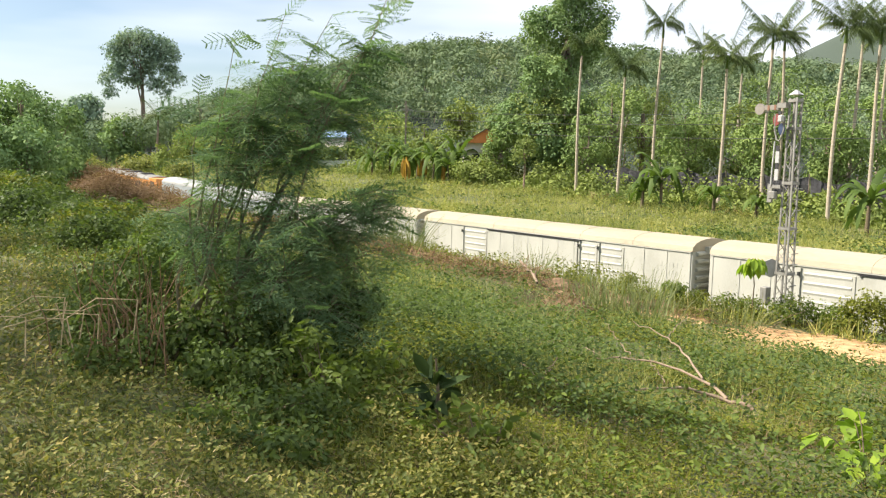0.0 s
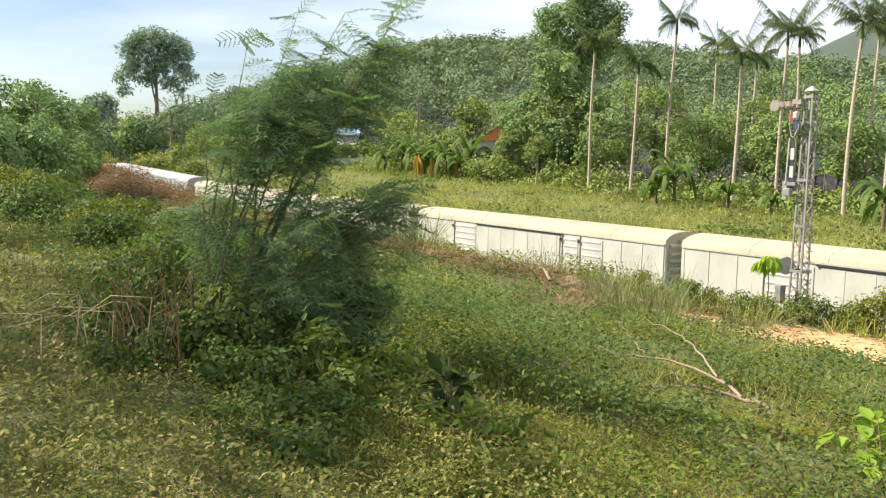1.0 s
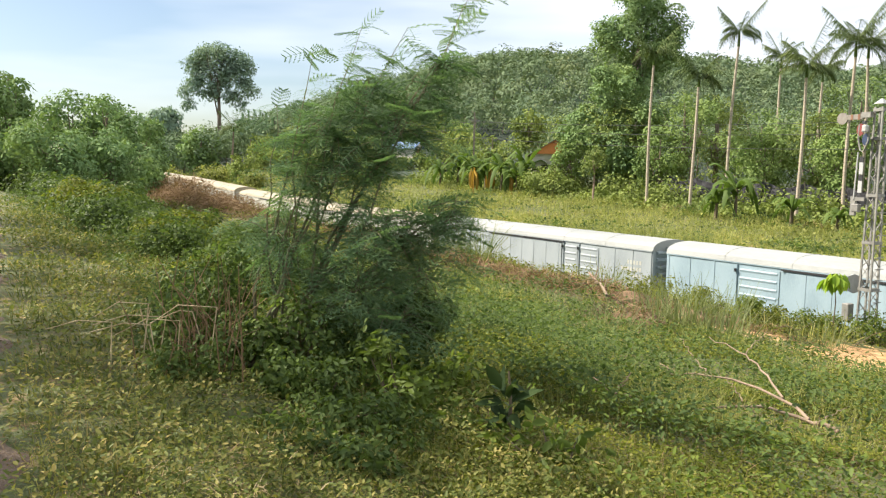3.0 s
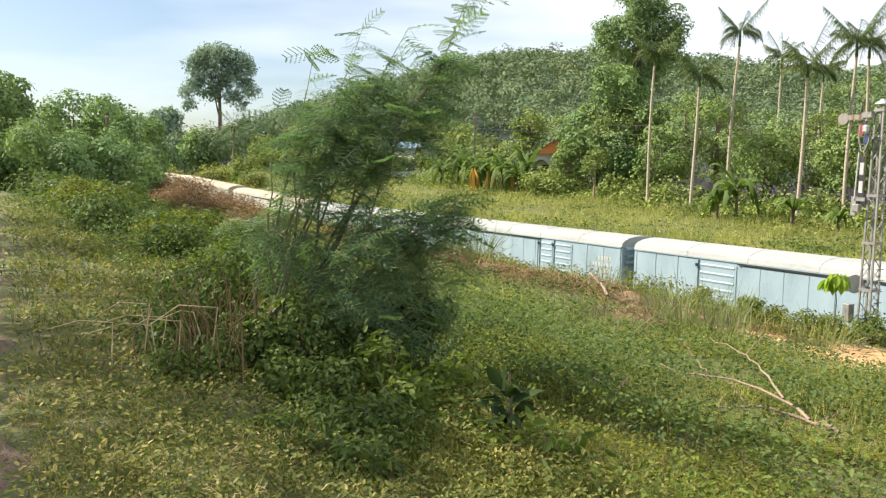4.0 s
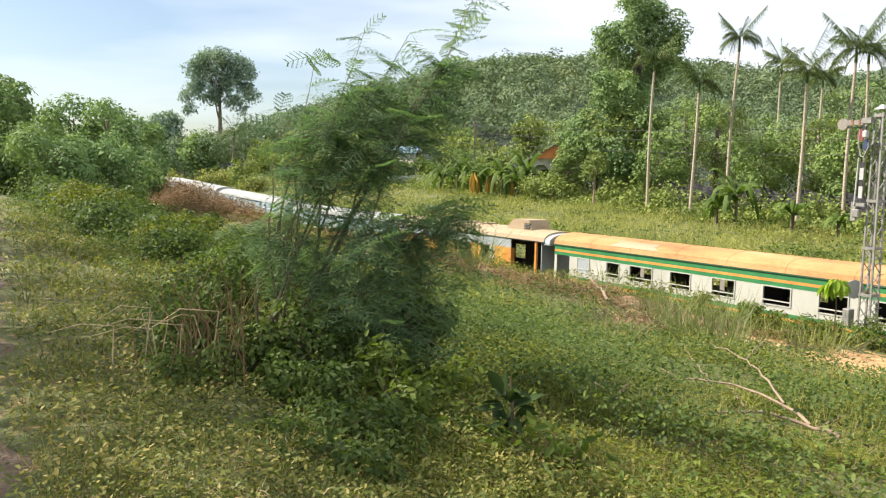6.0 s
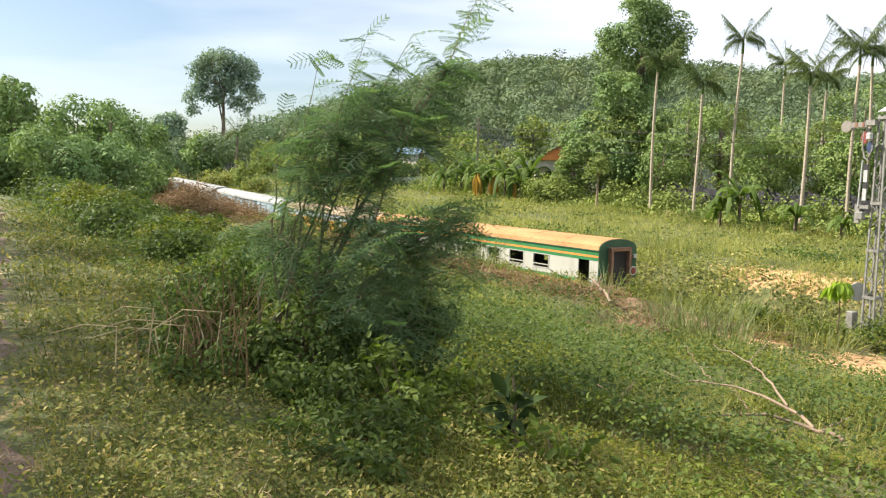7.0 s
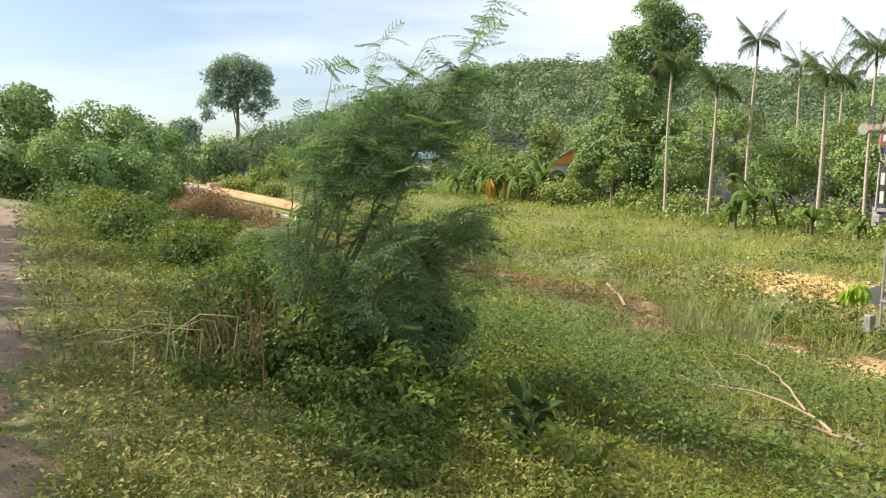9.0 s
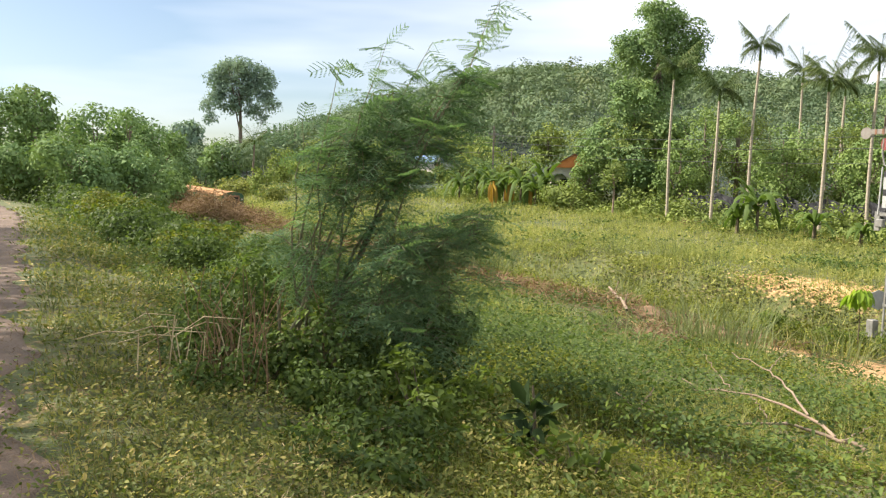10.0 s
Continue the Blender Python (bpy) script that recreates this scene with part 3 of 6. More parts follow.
    return car


def window(car, x0, x1, z0, z1, frame_mat, y=WIDE, pane=None):
    """A framed opening; with a pane, a closed one."""
    f = 0.05
    if pane:
        w = box("window", (x0, x1, y - 0.02, y + 0.012, z0, z1), pane, car, "pale boarded window")
        rest = ((x0 - f, x1 + f, z0 - f, z0),)
    else:
        w = box("window", (x0 - f, x1 + f, y - 0.03, y + 0.035, z0 - f, z0), frame_mat, car, "open window without glass")
        rest = ()
    for d in rest + ((x0 - f, x1 + f, z1, z1 + f), (x0 - f, x0, z0, z1), (x1, x1 + f, z0, z1)):
        box("window_frame", (d[0], d[1], y - 0.02, y + 0.035, d[2], d[3]), frame_mat, w)
    return w


def hollow(car, x0, x1, z0, z1, openings):
    """Floor and far side of a gutted coach, with openings (a, b) from z0 to z1."""
    far = -WIDE
    box("floor", (x0, x1, far, WIDE - 0.07, 1.05, 1.12), M["interior"], car, "dark bare floor")
    box("far_side", (x0, x1, far, far + 0.06, 1.12, z0), M["interior"], car, "dark far side")
    box("far_side", (x0, x1, far, far + 0.06, z1, EAVE), M["interior"], car, "dark far side")
    at = x0
    for a, b in sorted(openings) + [(x1, x1)]:
        if a > at:
            box("far_side", (at, a, far, far + 0.06, z0, z1), M["interior"], car, "dark far side")
        at = b


def shell(car, x0, x1, z0, z1, openings, mat, name="side_panel"):
    """The near side between two heights, plated round its openings (a, b)."""
    at = x0
    for a, b in sorted(openings) + [(x1, x1)]:
        if a > at:
            box(name, (at, a, WIDE - 0.06, WIDE, z0, z1), mat, car)
        at = b


def yellow_coach():
    """Power car; x = 0 at the end that leads, running to -18.3."""
    car = thing("power_car", pose(0, 0, 0), "orange-yellow railway power car with a grey band and a sun-bleached roof", "railway coach", "goods train")
    wins = [(-4.0, -2.5), (-7.0, -6.0), (-10.2, -8.8), (-12.4, -11.5)]
    hollow(car, -17.6, -0.4, 1.75, 2.68, [(a - 0.3, b - 0.1) for a, b in wins] + [(-16.6, -15.2)])
    box("engine_case", (-12.0, -4.5, -0.75, 0.2, 1.12, 2.35), M["dark"], car, "dark generator casing")
    door = (-16.7, -14.7)
    box("lower_side", (-14.7, -1.2, WIDE - 0.06, WIDE, 1.05, 1.75), M["yellow"], car)
    shell(car, -14.7, -1.2, 1.75, 2.75, wins, M["yellow"])
    box("upper_band", (-14.7, -0.3, WIDE - 0.06, WIDE + 0.01, 2.75, EAVE), M["grey_paint"], car, "pale grey upper band")
    box("white_panel", (-12.95, -12.45, WIDE + 0.002, WIDE + 0.02, 1.75, 2.72), M["white_paint"], car)
    for a, b in wins:
        window(car, a, b, 1.75, 2.68, M["rust"])
    swung = prism("swung_door", [(-14.7, WIDE), (-14.1, WIDE + 0.06), (-14.0, WIDE + 0.01), (-14.7, WIDE - 0.3)], "z", 1.1, 2.7, M["orange"], car, "orange door standing open")
    for x in (-17.2, -0.45, -1.15):
        box("door_post", (x, x + 0.14, WIDE - 0.12, WIDE + 0.01, 1.05, EAVE), M["orange"], car, "orange door post")
    box("eave_strip", (-18.0, 0.2, WIDE + 0.01, WIDE + 0.06, EAVE - 0.05, EAVE), M["black"], car, "dark gutter strip")
    roof_part(car, -17.9, 0.1, M["roof_sand"], 0.6, seams=6)
    for x0, x1 in ((-18.4, -17.9), (0.1, 0.4)):
        prism("roof_end", arch(WIDE, EAVE - 0.05, 0.55) + [(-WIDE, EAVE - 0.16), (WIDE, EAVE - 0.16)], "x", x0, x1, M["grey_paint"], car, "grey rounded roof end")
    hump = prism("roof_cowl", [(-13.2, 3.75), (-14.0, 4.5), (-15.6, 4.5), (-16.0, 3.75)], "y", -0.75, 0.75, M["roof_sand"], car, "tan sheet-metal roof cowl")
    box("grille", (-15.75, -15.2, 0.7, 0.78, 3.95, 4.3), M["dark"], hump, "dark vent grille")
    for z in (4.02, 4.12, 4.22):
        box("slat", (-15.72, -15.22, 0.78, 0.8, z, z + 0.03), M["steel"], hump)
    for x in (-5.0, -6.9, -8.6, -10.4, -13.5):
        v = box("roof_vent", (x - 0.45, x + 0.45, -0.35, 0.35, 3.98, 4.03), M["roof_sand"], car)
        for dx in (-0.35, 0.35):
            box("vent_leg", (x + dx - 0.05, x + dx + 0.05, -0.3, 0.3, 3.86, 3.98), M["rust"], v)
    for x in (-17.6, -0.4):
        box("bulkhead", (x - 0.03, x + 0.03, -WIDE, WIDE - 0.08, 1.05, EAVE + 0.3), M["grey_paint"], car)
    box("underframe", (-18, 0, -1.1, 1.1, 0.7, 1.04), M["rust"], car)
    bogies_at(car, (-15.2, -3.0))
    return car


def bogies_at(car, places):
    for x in places:
        bm = bmesh.new()
        for y in (-0.95, 0.85):
            add_box(bm, x - 1.4, x + 1.4, y, y + 0.1, 0.35, 0.6)
        add_box(bm, x - 0.25, x + 0.25, -0.95, 0.95, 0.5, 0.7)
        truck = part("bogie", bm, M["rust"], car)
        for dx in (-0.95, 0.95):
            for y in (-0.53, 0.53):
                w = bmesh.new()
                bmesh.ops.create_cone(w, cap_ends=True, segments=20, radius1=0.42, radius2=0.39, depth=0.12, matrix=Matrix.Translation((x + dx, y, 0.42)) @ Matrix.Rotation(radians(90), 4, "X"))
                part("wheel", w, M["rail"], truck)


def green_coach():
    """Old passenger coach at the train's end; x = 0 at its leading end, running to -26.8."""
    L = 26.8
    car = thing("passenger_coach", pose(0, 0, 0), "derelict white and green coach with orange stripes and rusty roof", "railway coach", "goods train")
    wins = [(-2.9, -2.0), (-5.2, -4.3), (-7.5, -6.0), (-9.9, -8.7), (-12.4, -11.2), (-15.2, -13.9), (-17.7, -16.5), (-20.2, -18.8), (-22.6, -21.2)]
    doors = [(-1.3, -0.2), (-26.1, -25.2)]
    hollow(car, -L + 0.1, -0.1, 1.95, 2.7, wins[1:] + doors)
    for x in (-3.6, -8.1, -13.2, -18.2, -24.4):
        box("partition", (x, x + 0.05, -WIDE + 0.06, WIDE - 0.5, 1.12, EAVE), M["dark"], car, "dark partition")
    box("lower_band", (-25.2, -1.3, WIDE - 0.06, WIDE + 0.004, 1.05, 1.35), M["green_paint"], car, "green lower band")
    box("orange_line", (-25.2, -1.3, WIDE - 0.06, WIDE + 0.012, 1.35, 1.47), M["orange"], car, "orange stripe")
    box("lower_stripe", (-25.2, -1.3, WIDE - 0.06, WIDE + 0.004, 1.47, 1.65), M["green_paint"], car, "green stripe")
    box("lower_side", (-25.2, -1.3, WIDE - 0.06, WIDE, 1.65, 1.95), M["white_paint"], car)
    shell(car, -26.8, 0, 1.95, 2.75, wins + doors, M["white_paint"])
    for a, b in ((-26.8, -26.1), (-0.2, 0)):
        box("end_post", (a, b, WIDE - 0.06, WIDE, 1.05, 1.95), M["white_paint"], car)
    for z0, z1, mat, lab in ((2.75, 2.93, "green_paint", "green stripe"), (2.93, 3.05, "orange", "orange stripe"), (3.05, EAVE, "green_paint", "green stripe")):
        box("upper_stripe", (-L, 0, WIDE - 0.06, WIDE + 0.006, z0, z1), M[mat], car, lab)
    for i, (a, b) in enumerate(wins):
        w = window(car, a, b, 1.95, 2.7, M["white_paint"], pane=M["grey_paint"] if i == 0 else None)
        if i in (2, 4):
            box("blind", (a + 0.5, a + 0.75, WIDE + 0.014, WIDE + 0.03, 2.2, 2.68), M["signal_cream"], w, "torn cream blind")
        box("sill_rail", (a, b, WIDE + 0.014, WIDE + 0.04, 2.1, 2.15), M["white_paint"], w)
    num = bpy.data.curves.new("coach_number", "FONT")
    num.body, num.size, num.extrude, num.align_x = "3", 0.62, 0.006, "CENTER"
    nob = new("coach_number", num)
    nob.data.materials.append(M["steel"])
    nob.parent = car
    nob.matrix_basis = Matrix.Translation((-5.75, WIDE + 0.012, 2.05)) @ Matrix.Rotation(radians(180), 4, "Z") @ Matrix.Rotation(radians(90), 4, "X")
    box("eave_strip", (-L, 0, WIDE + 0.01, WIDE + 0.06, EAVE - 0.06, EAVE), M["dark_green"], car, "dark gutter strip")
    r = roof_part(car, -L, 0.05, M["roof_rust"], 0.62, seams=8)
    bm = bmesh.new()
    out = arch(WIDE + 0.045, EAVE, 0.635)
    ring = [[bm.verts.new((x + 0.25 * math.sin(i * 2.1 + x), y, z + 0.004)) for i, (y, z) in enumerate(out[1:4])] for x in (-7.6, -6.6, -5.6, -4.6)]
    for a, b in zip(ring, ring[1:]):
        for k in range(2):
            bm.faces.new((a[k], b[k], b[k + 1], a[k + 1]))
    bmesh.ops.recalc_face_normals(bm, faces=bm.faces[:])
    part("bare_patch", bm, M["roof_sand"], r, "flaked pale patch on the roof")
    tail = prism("tail_wall", arch(WIDE, EAVE, 0.6) + [(-WIDE, 1.05), (WIDE, 1.05)], "x", -L - 0.06, -L, M["dark_green"], car, "dark green tail wall")
    for y0, y1 in ((-0.75, -0.6), (0.6, 0.75)):
        box("gangway_post", (-L - 0.35, -L - 0.07, y0, y1, 1.1, 3.3), M["rust"], tail, "rusty gangway post")
    box("gangway_head", (-L - 0.35, -L - 0.07, -0.75, 0.75, 3.3, 3.5), M["rust"], tail)
    box("gangway_door", (-L - 0.1, -L - 0.065, -0.6, 0.6, 1.1, 3.3), M["dark"], tail, "dark open gangway")
    for rad, x, mat in ((0.26, 0.4, "white_paint"), (0.19, 0.42, "signal_red")):
        bm = bmesh.new()
        bmesh.ops.create_cone(bm, cap_ends=True, segments=20, radius1=rad, radius2=rad, depth=0.03, matrix=Matrix.Translation((-L - x, -0.85, 2.2)) @ Matrix.Rotation(radians(90), 4, "Y"))
        part("tail_disc", bm, M[mat], tail, "red and white tail disc")
    box("tail_lamp", (-L - 0.3, -L - 0.07, -1.2, -1.0, 2.9, 3.1), M["white_paint"], tail, "white tail lamp")
    box("underframe", (-L, 0, -1.1, 1.1, 0.7, 1.04), M["rust"], car)
    bogies_at(car, (-L + 4, -4.0))
    return car


def plain_coach():
    L = 27.0
    car = thing("mail_coach", pose(0, 0, 0), "pale grey railway coach with a weathered light roof", "railway coach", "goods train")
    box("body", (-L, 0, -WIDE, WIDE, 1.05, EAVE), M["grey_paint"], car)
    roof_part(car, -L - 0.05, 0.05, M["roof_pale"], 0.6, seams=7)
    for x in np.arange(-24.5, -2, 2.5):
        window(car, float(x), float(x) + 1.1, 2.0, 2.75, M["grey_paint"])
    box("underframe", (-L, 0, -1.1, 1.1, 0.7, 1.04), M["rust"], car)
    bogies_at(car, (-L + 4, -4.0))
    return car


def locomotive():
    L = 19.0
    car = thing("diesel_locomotive", pose(0, 0, 0), "orange diesel locomotive with a dark grey roof", "locomotive", "goods train")
    box("hood", (-L + 2.6, 0, -1.3, 1.3, 1.3, 3.3), M["orange"], car, bevel=0.06)
    cab = prism("cab", [(-L + 2.7, 1.3), (-L + 2.7, 3.55), (-L + 0.5, 3.55), (-L, 2.6), (-L, 1.3)], "y", -1.38, 1.38, M["orange"], car)
    box("cab_window", (-L + 1.0, -L + 2.2, 1.385, 1.4, 2.5, 3.2), M["dark"], cab, "dark cab window")
    for x in (-13.5, -10.5, -7.5, -4.5):
        box("side_grille", (x, x + 2.0, 1.305, 1.33, 1.9, 2.9), M["dark"], car, "dark side grille")
    prism("roof", arch(1.36, 3.3, 0.4) + [(-1.3, 3.27), (1.3, 3.27)], "x", -L + 2.7, -0.1, M["steel"], car, "dark grey roof")
    for x in (-12.0, -8.0, -4.0):
        box("roof_fan", (x - 0.6, x + 0.6, -0.6, 0.6, 3.65, 3.82), M["black"], car, "black roof fan")
    box("frame", (-L - 0.2, 0.2, -1.35, 1.35, 0.9, 1.29), M["black"], car)
    bogies_at(car, (-L + 4, -4.0))
    return car


SPEED = 23.4
TRAIN = []          # vehicle, place of its x = 0 along the track at the start
white_van = covered_van(M["white_paint"], M["roof_cream"], "chalky white bogie goods van with a dusty cream roof")
grey_van = covered_van(M["grey_paint"], M["roof_pale"], "pale grey bogie goods van with a weathered roof")
blue_van = covered_van(M["blue_paint"], M["roof_pale"], "faded pale blue bogie goods van with a light roof")
for k, van in ((2, white_van), (1, None), (0, None), (-1, None), (-2, grey_van), (-3, blue_van), (-4, None)):
    if van is None:
        van = copy_thing(white_van if k > -2 else blue_van, pose(0, 0, 0))
    TRAIN.append((van, 20.1 + 21.2 * k - 10.1))
TRAIN += [(yellow_coach(), -86.3), (green_coach(), -105.2), (plain_coach(), 90.6), (locomotive(), 111.0)]


# ---- signal mast ----
def signal_mast():
    x, y = xy(26.6, 14.85)
    base_z = float(land(x, y))
    top = 4.3 - base_z
    mast = thing("semaphore_signal", pose(x, y, base_z - 0.05, 0, 0, 118), "grey lattice semaphore signal mast with cream disc arm", "railway signal")
    half = lambda z: 0.215 - 0.085 * z / top
    legs = [(sx, sy) for sx in (-1, 1) for sy in (-1, 1)]
    for sx, sy in legs:
        bm = bmesh.new()
        for z, nxt in ((0, top - 0.25),):
            a, b = half(z), half(nxt)
            lo = [bm.verts.new((sx * a + dx, sy * a + dy, z)) for dx, dy in ((-0.028, -0.028), (0.028, -0.028), (0.028, 0.028), (-0.028, 0.028))]
            hi = [bm.verts.new((sx * b + dx, sy * b + dy, nxt)) for dx, dy in ((-0.028, -0.028), (0.028, -0.028), (0.028, 0.028), (-0.028, 0.028))]
            for i in range(4):
                bm.faces.new((lo[i], lo[(i + 1) % 4], hi[(i + 1) % 4], hi[i]))
            bm.faces.new(hi)
        part("leg", bm, M["steel"], mast)
    n = 17
    for face in range(4):
        for i in range(n):
            z0, z1 = i * (top - 1.3) / n, (i + 1) * (top - 1.3) / n
            a, b = half(z0), half(z1)
            w = 1 if i % 2 else -1
            p, q = {0: ((-w * a, -a, z0), (w * b, -b, z1)), 1: ((-w * a, a, z0), (w * b, b, z1)), 2: ((-a, w * a, z0), (-b, -w * b, z1)), 3: ((a, w * a, z0), (b, -w * b, z1))}[face]
            tubes("brace", [([p, q], [0.017, 0.017])], M["steel"], mast, 4)
    for z in (1.6, 3.2, 4.8, top - 1.3, top - 0.35):
        h = half(z) + 0.045
        for d in ((-h, h, -h, -h + 0.05), (-h, h, h - 0.05, h), (-h, -h + 0.05, -h + 0.05, h - 0.05), (h - 0.05, h, -h + 0.05, h - 0.05)):
            box("tie_plate", (d[0], d[1], d[2], d[3], z - 0.05, z + 0.05), M["steel"], mast)
    bm = bmesh.new()
    bmesh.ops.create_cone(bm, cap_ends=True, segments=4, radius1=0.25, radius2=0.03, depth=0.17, matrix=Matrix.Translation((0, 0, top - 0.06)) @ Matrix.Rotation(radians(45), 4, "Z"))
    part("cap", bm, M["pale_metal"], mast, "pale pyramid cap")
    # arm towards the far end of the line
    bm = bmesh.new()
    add_box(bm, 0.35, 1.0, 0.3, 0.34, top - 0.66, top - 0.48, 0.01)
    arm = part("signal_arm", bm, M["signal_cream"], mast, "stained cream signal arm")
    for xx in (0.52, 0.78):
        box("arm_band", (xx, xx + 0.08, 0.338, 0.352, top - 0.66, top - 0.48), M["rust"], arm, "faded red-brown band")
    bm = bmesh.new()
    bmesh.ops.create_cone(bm, cap_ends=True, segments=28, radius1=0.2, radius2=0.2, depth=0.05, matrix=Matrix.Translation((1.18, 0.32, top - 0.6)) @ Matrix.Rotation(radians(90), 4, "X"))
    part("arm_disc", bm, M["signal_cream"], arm, "round cream disc at the arm's end")
    box("pivot_box", (0.12, 0.46, 0.2, 0.38, top - 0.6, top - 0.42), M["steel"], mast, "grey pivot housing")
    # spectacle with its two glasses and the lamp
    tubes("spectacle_frame", [([(0.5, 0.36, top - 0.8), (0.52, 0.36, top - 1.3), (0.42, 0.36, top - 1.7), (0.3, 0.36, top - 1.75), (0.16, 0.36, top - 1.4), (0.14, 0.36, top - 0.9)], [0.03] * 6)], M["steel"], mast, 6)
    for xx, zz, mat, lab in ((0.46, top - 1.0, "signal_red", "faded red signal glass"), (0.24, top - 1.33, "signal_blue", "dark blue signal glass")):
        bm = bmesh.new()
        bmesh.ops.create_cone(bm, cap_ends=True, segments=16, radius1=0.13, radius2=0.13, depth=0.03, matrix=Matrix.Translation((xx, 0.36, zz)) @ Matrix.Scale(1.6, 4, (0, 0, 1)) @ Matrix.Rotation(radians(90), 4, "X"))
        part("signal_glass", bm, M[mat], mast, lab)
    box("signal_lamp", (0.12, 0.3, 0.4, 0.56, top - 1.1, top - 0.86), M["pale_metal"], mast, "white signal lamp case", 0.03)
    box("bracket", (0.3, 0.42, 0.3, 0.36, top - 0.82, top - 0.7), M["black"], mast)
    # banded rod and lower lamp
    pole = tubes("banded_rod", [([(0.58, 0.3, top - 3.35), (0.52, 0.3, top - 1.75)], [0.028, 0.028])], M["pale_metal"], mast, 8)
    for i in range(2):
        z = top - 2.1 - i * 0.62
        box("white_plate", (0.3, 0.44, 0.3, 0.33, z - 0.4, z), M["pale_metal"], pole, "white plate")
        box("black_plate", (0.3, 0.44, 0.3, 0.33, z, z + 0.2), M["black"], pole, "black plate")
    box("rod_bracket", (0.2, 0.6, 0.2, 0.3, top - 3.4, top - 3.28), M["steel"], pole)
    box("relay_case", (0.28, 0.55, 0.28, 0.48, top - 3.78, top - 3.5), M["steel"], mast, "small pale lamp case", 0.03)
    box("dark_case", (0.52, 0.7, 0.2, 0.3, top - 3.9, top - 3.25), M["steel"], mast)
    # cabinet and white disc near the foot
    box("equipment_box", (0.42, 0.68, 0.1, 0.4, 0.45, 1.05), M["steel"], mast, "grey equipment box", 0.02)
    bm = bmesh.new()
    bmesh.ops.create_cone(bm, cap_ends=True, segments=8, radius1=0.34, radius2=0.34, depth=0.03, matrix=Matrix.Translation((0.42, 0.2, 1.75)) @ Matrix.Rotation(radians(60), 4, "Z") @ Matrix.Rotation(radians(90), 4, "X"))
    part("marker_plate", bm, M["pale_metal"], mast, "white eight-sided marker plate")
    for i in range(14):
        z = 0.8 + i * 0.38
        box("rung", (-0.34, -0.3, -0.2, 0.2, z, z + 0.025), M["steel"], mast)


signal_mast()


# ---- plants ----
def crown_points(n, blobs, shell_depth=0.35):
    """Random places near the outside of clumps (x, y, z, radius, flatten)."""
    w = np.array([b[3] ** 2 for b in blobs])
    pick = rng.choice(len(blobs), n, p=w / w.sum())
    b = np.array(blobs)[pick]
    d = rng.normal(size=(n, 3))
    d /= np.linalg.norm(d, axis=1)[:, None]
    rad = b[:, 3] * (1 - shell_depth * rng.random(n) ** 1.5)
    p = b[:, :3] + d * rad[:, None] * np.stack([np.ones(n), np.ones(n), b[:, 4]], 1)
    return p, d


def sprays(name, n, blobs, size, mat, parent, per=14, shape=DIAMOND, wide=2.1, inner=0.5):
    """A crown of leafy sprays: rosettes of leaves that face out and up, with dark gaps between them."""
    k = max(n // per, 4)
    p, d = crown_points(k, blobs, inner)
    turn = facing(d * 0.85 + (0, 0, 0.5) + rng.normal(scale=0.22, size=d.shape), rng.uniform(0, 6.3, k))
    reach = size * wide * rng.uniform(0.6, 1.4, k)
    p, turn, reach = np.repeat(p, per, 0), np.repeat(turn, per, 0), np.repeat(reach, per)
    m = k * per
    q, a = np.sqrt(rng.random(m)), rng.uniform(0, 2 * np.pi, m)
    local = np.stack([np.cos(a) * q * reach, np.sin(a) * q * reach, -0.4 * q * q * reach + rng.normal(scale=0.12, size=m) * reach], 1)
    leaf_turn = turns(a - np.pi / 2 + rng.normal(scale=0.6, size=m), -0.55 * q + rng.normal(scale=0.25, size=m), rng.normal(scale=0.3, size=m))
    pos = p + np.einsum("nij,nj->ni", turn, local)
    return place(name, shape, pos, np.einsum("nij,njk->nik", turn, leaf_turn), size * rng.uniform(0.65, 1.3, m), mat, parent)


def clumped(blobs, k, spread_by, small):
    """Break each large clump into smaller ones, for an uneven outline with gaps."""
    out = []
    for x, y, z, r, f in blobs:
        for _ in range(k):
            d = rng.normal(size=3)
            d /= np.linalg.norm(d)
            q = r * spread_by * rng.uniform(0.55, 1.0)
            out.append((x + d[0] * q, y + d[1] * q, z + d[2] * q * f, r * small * rng.uniform(0.7, 1.3), 0.75))
    return out


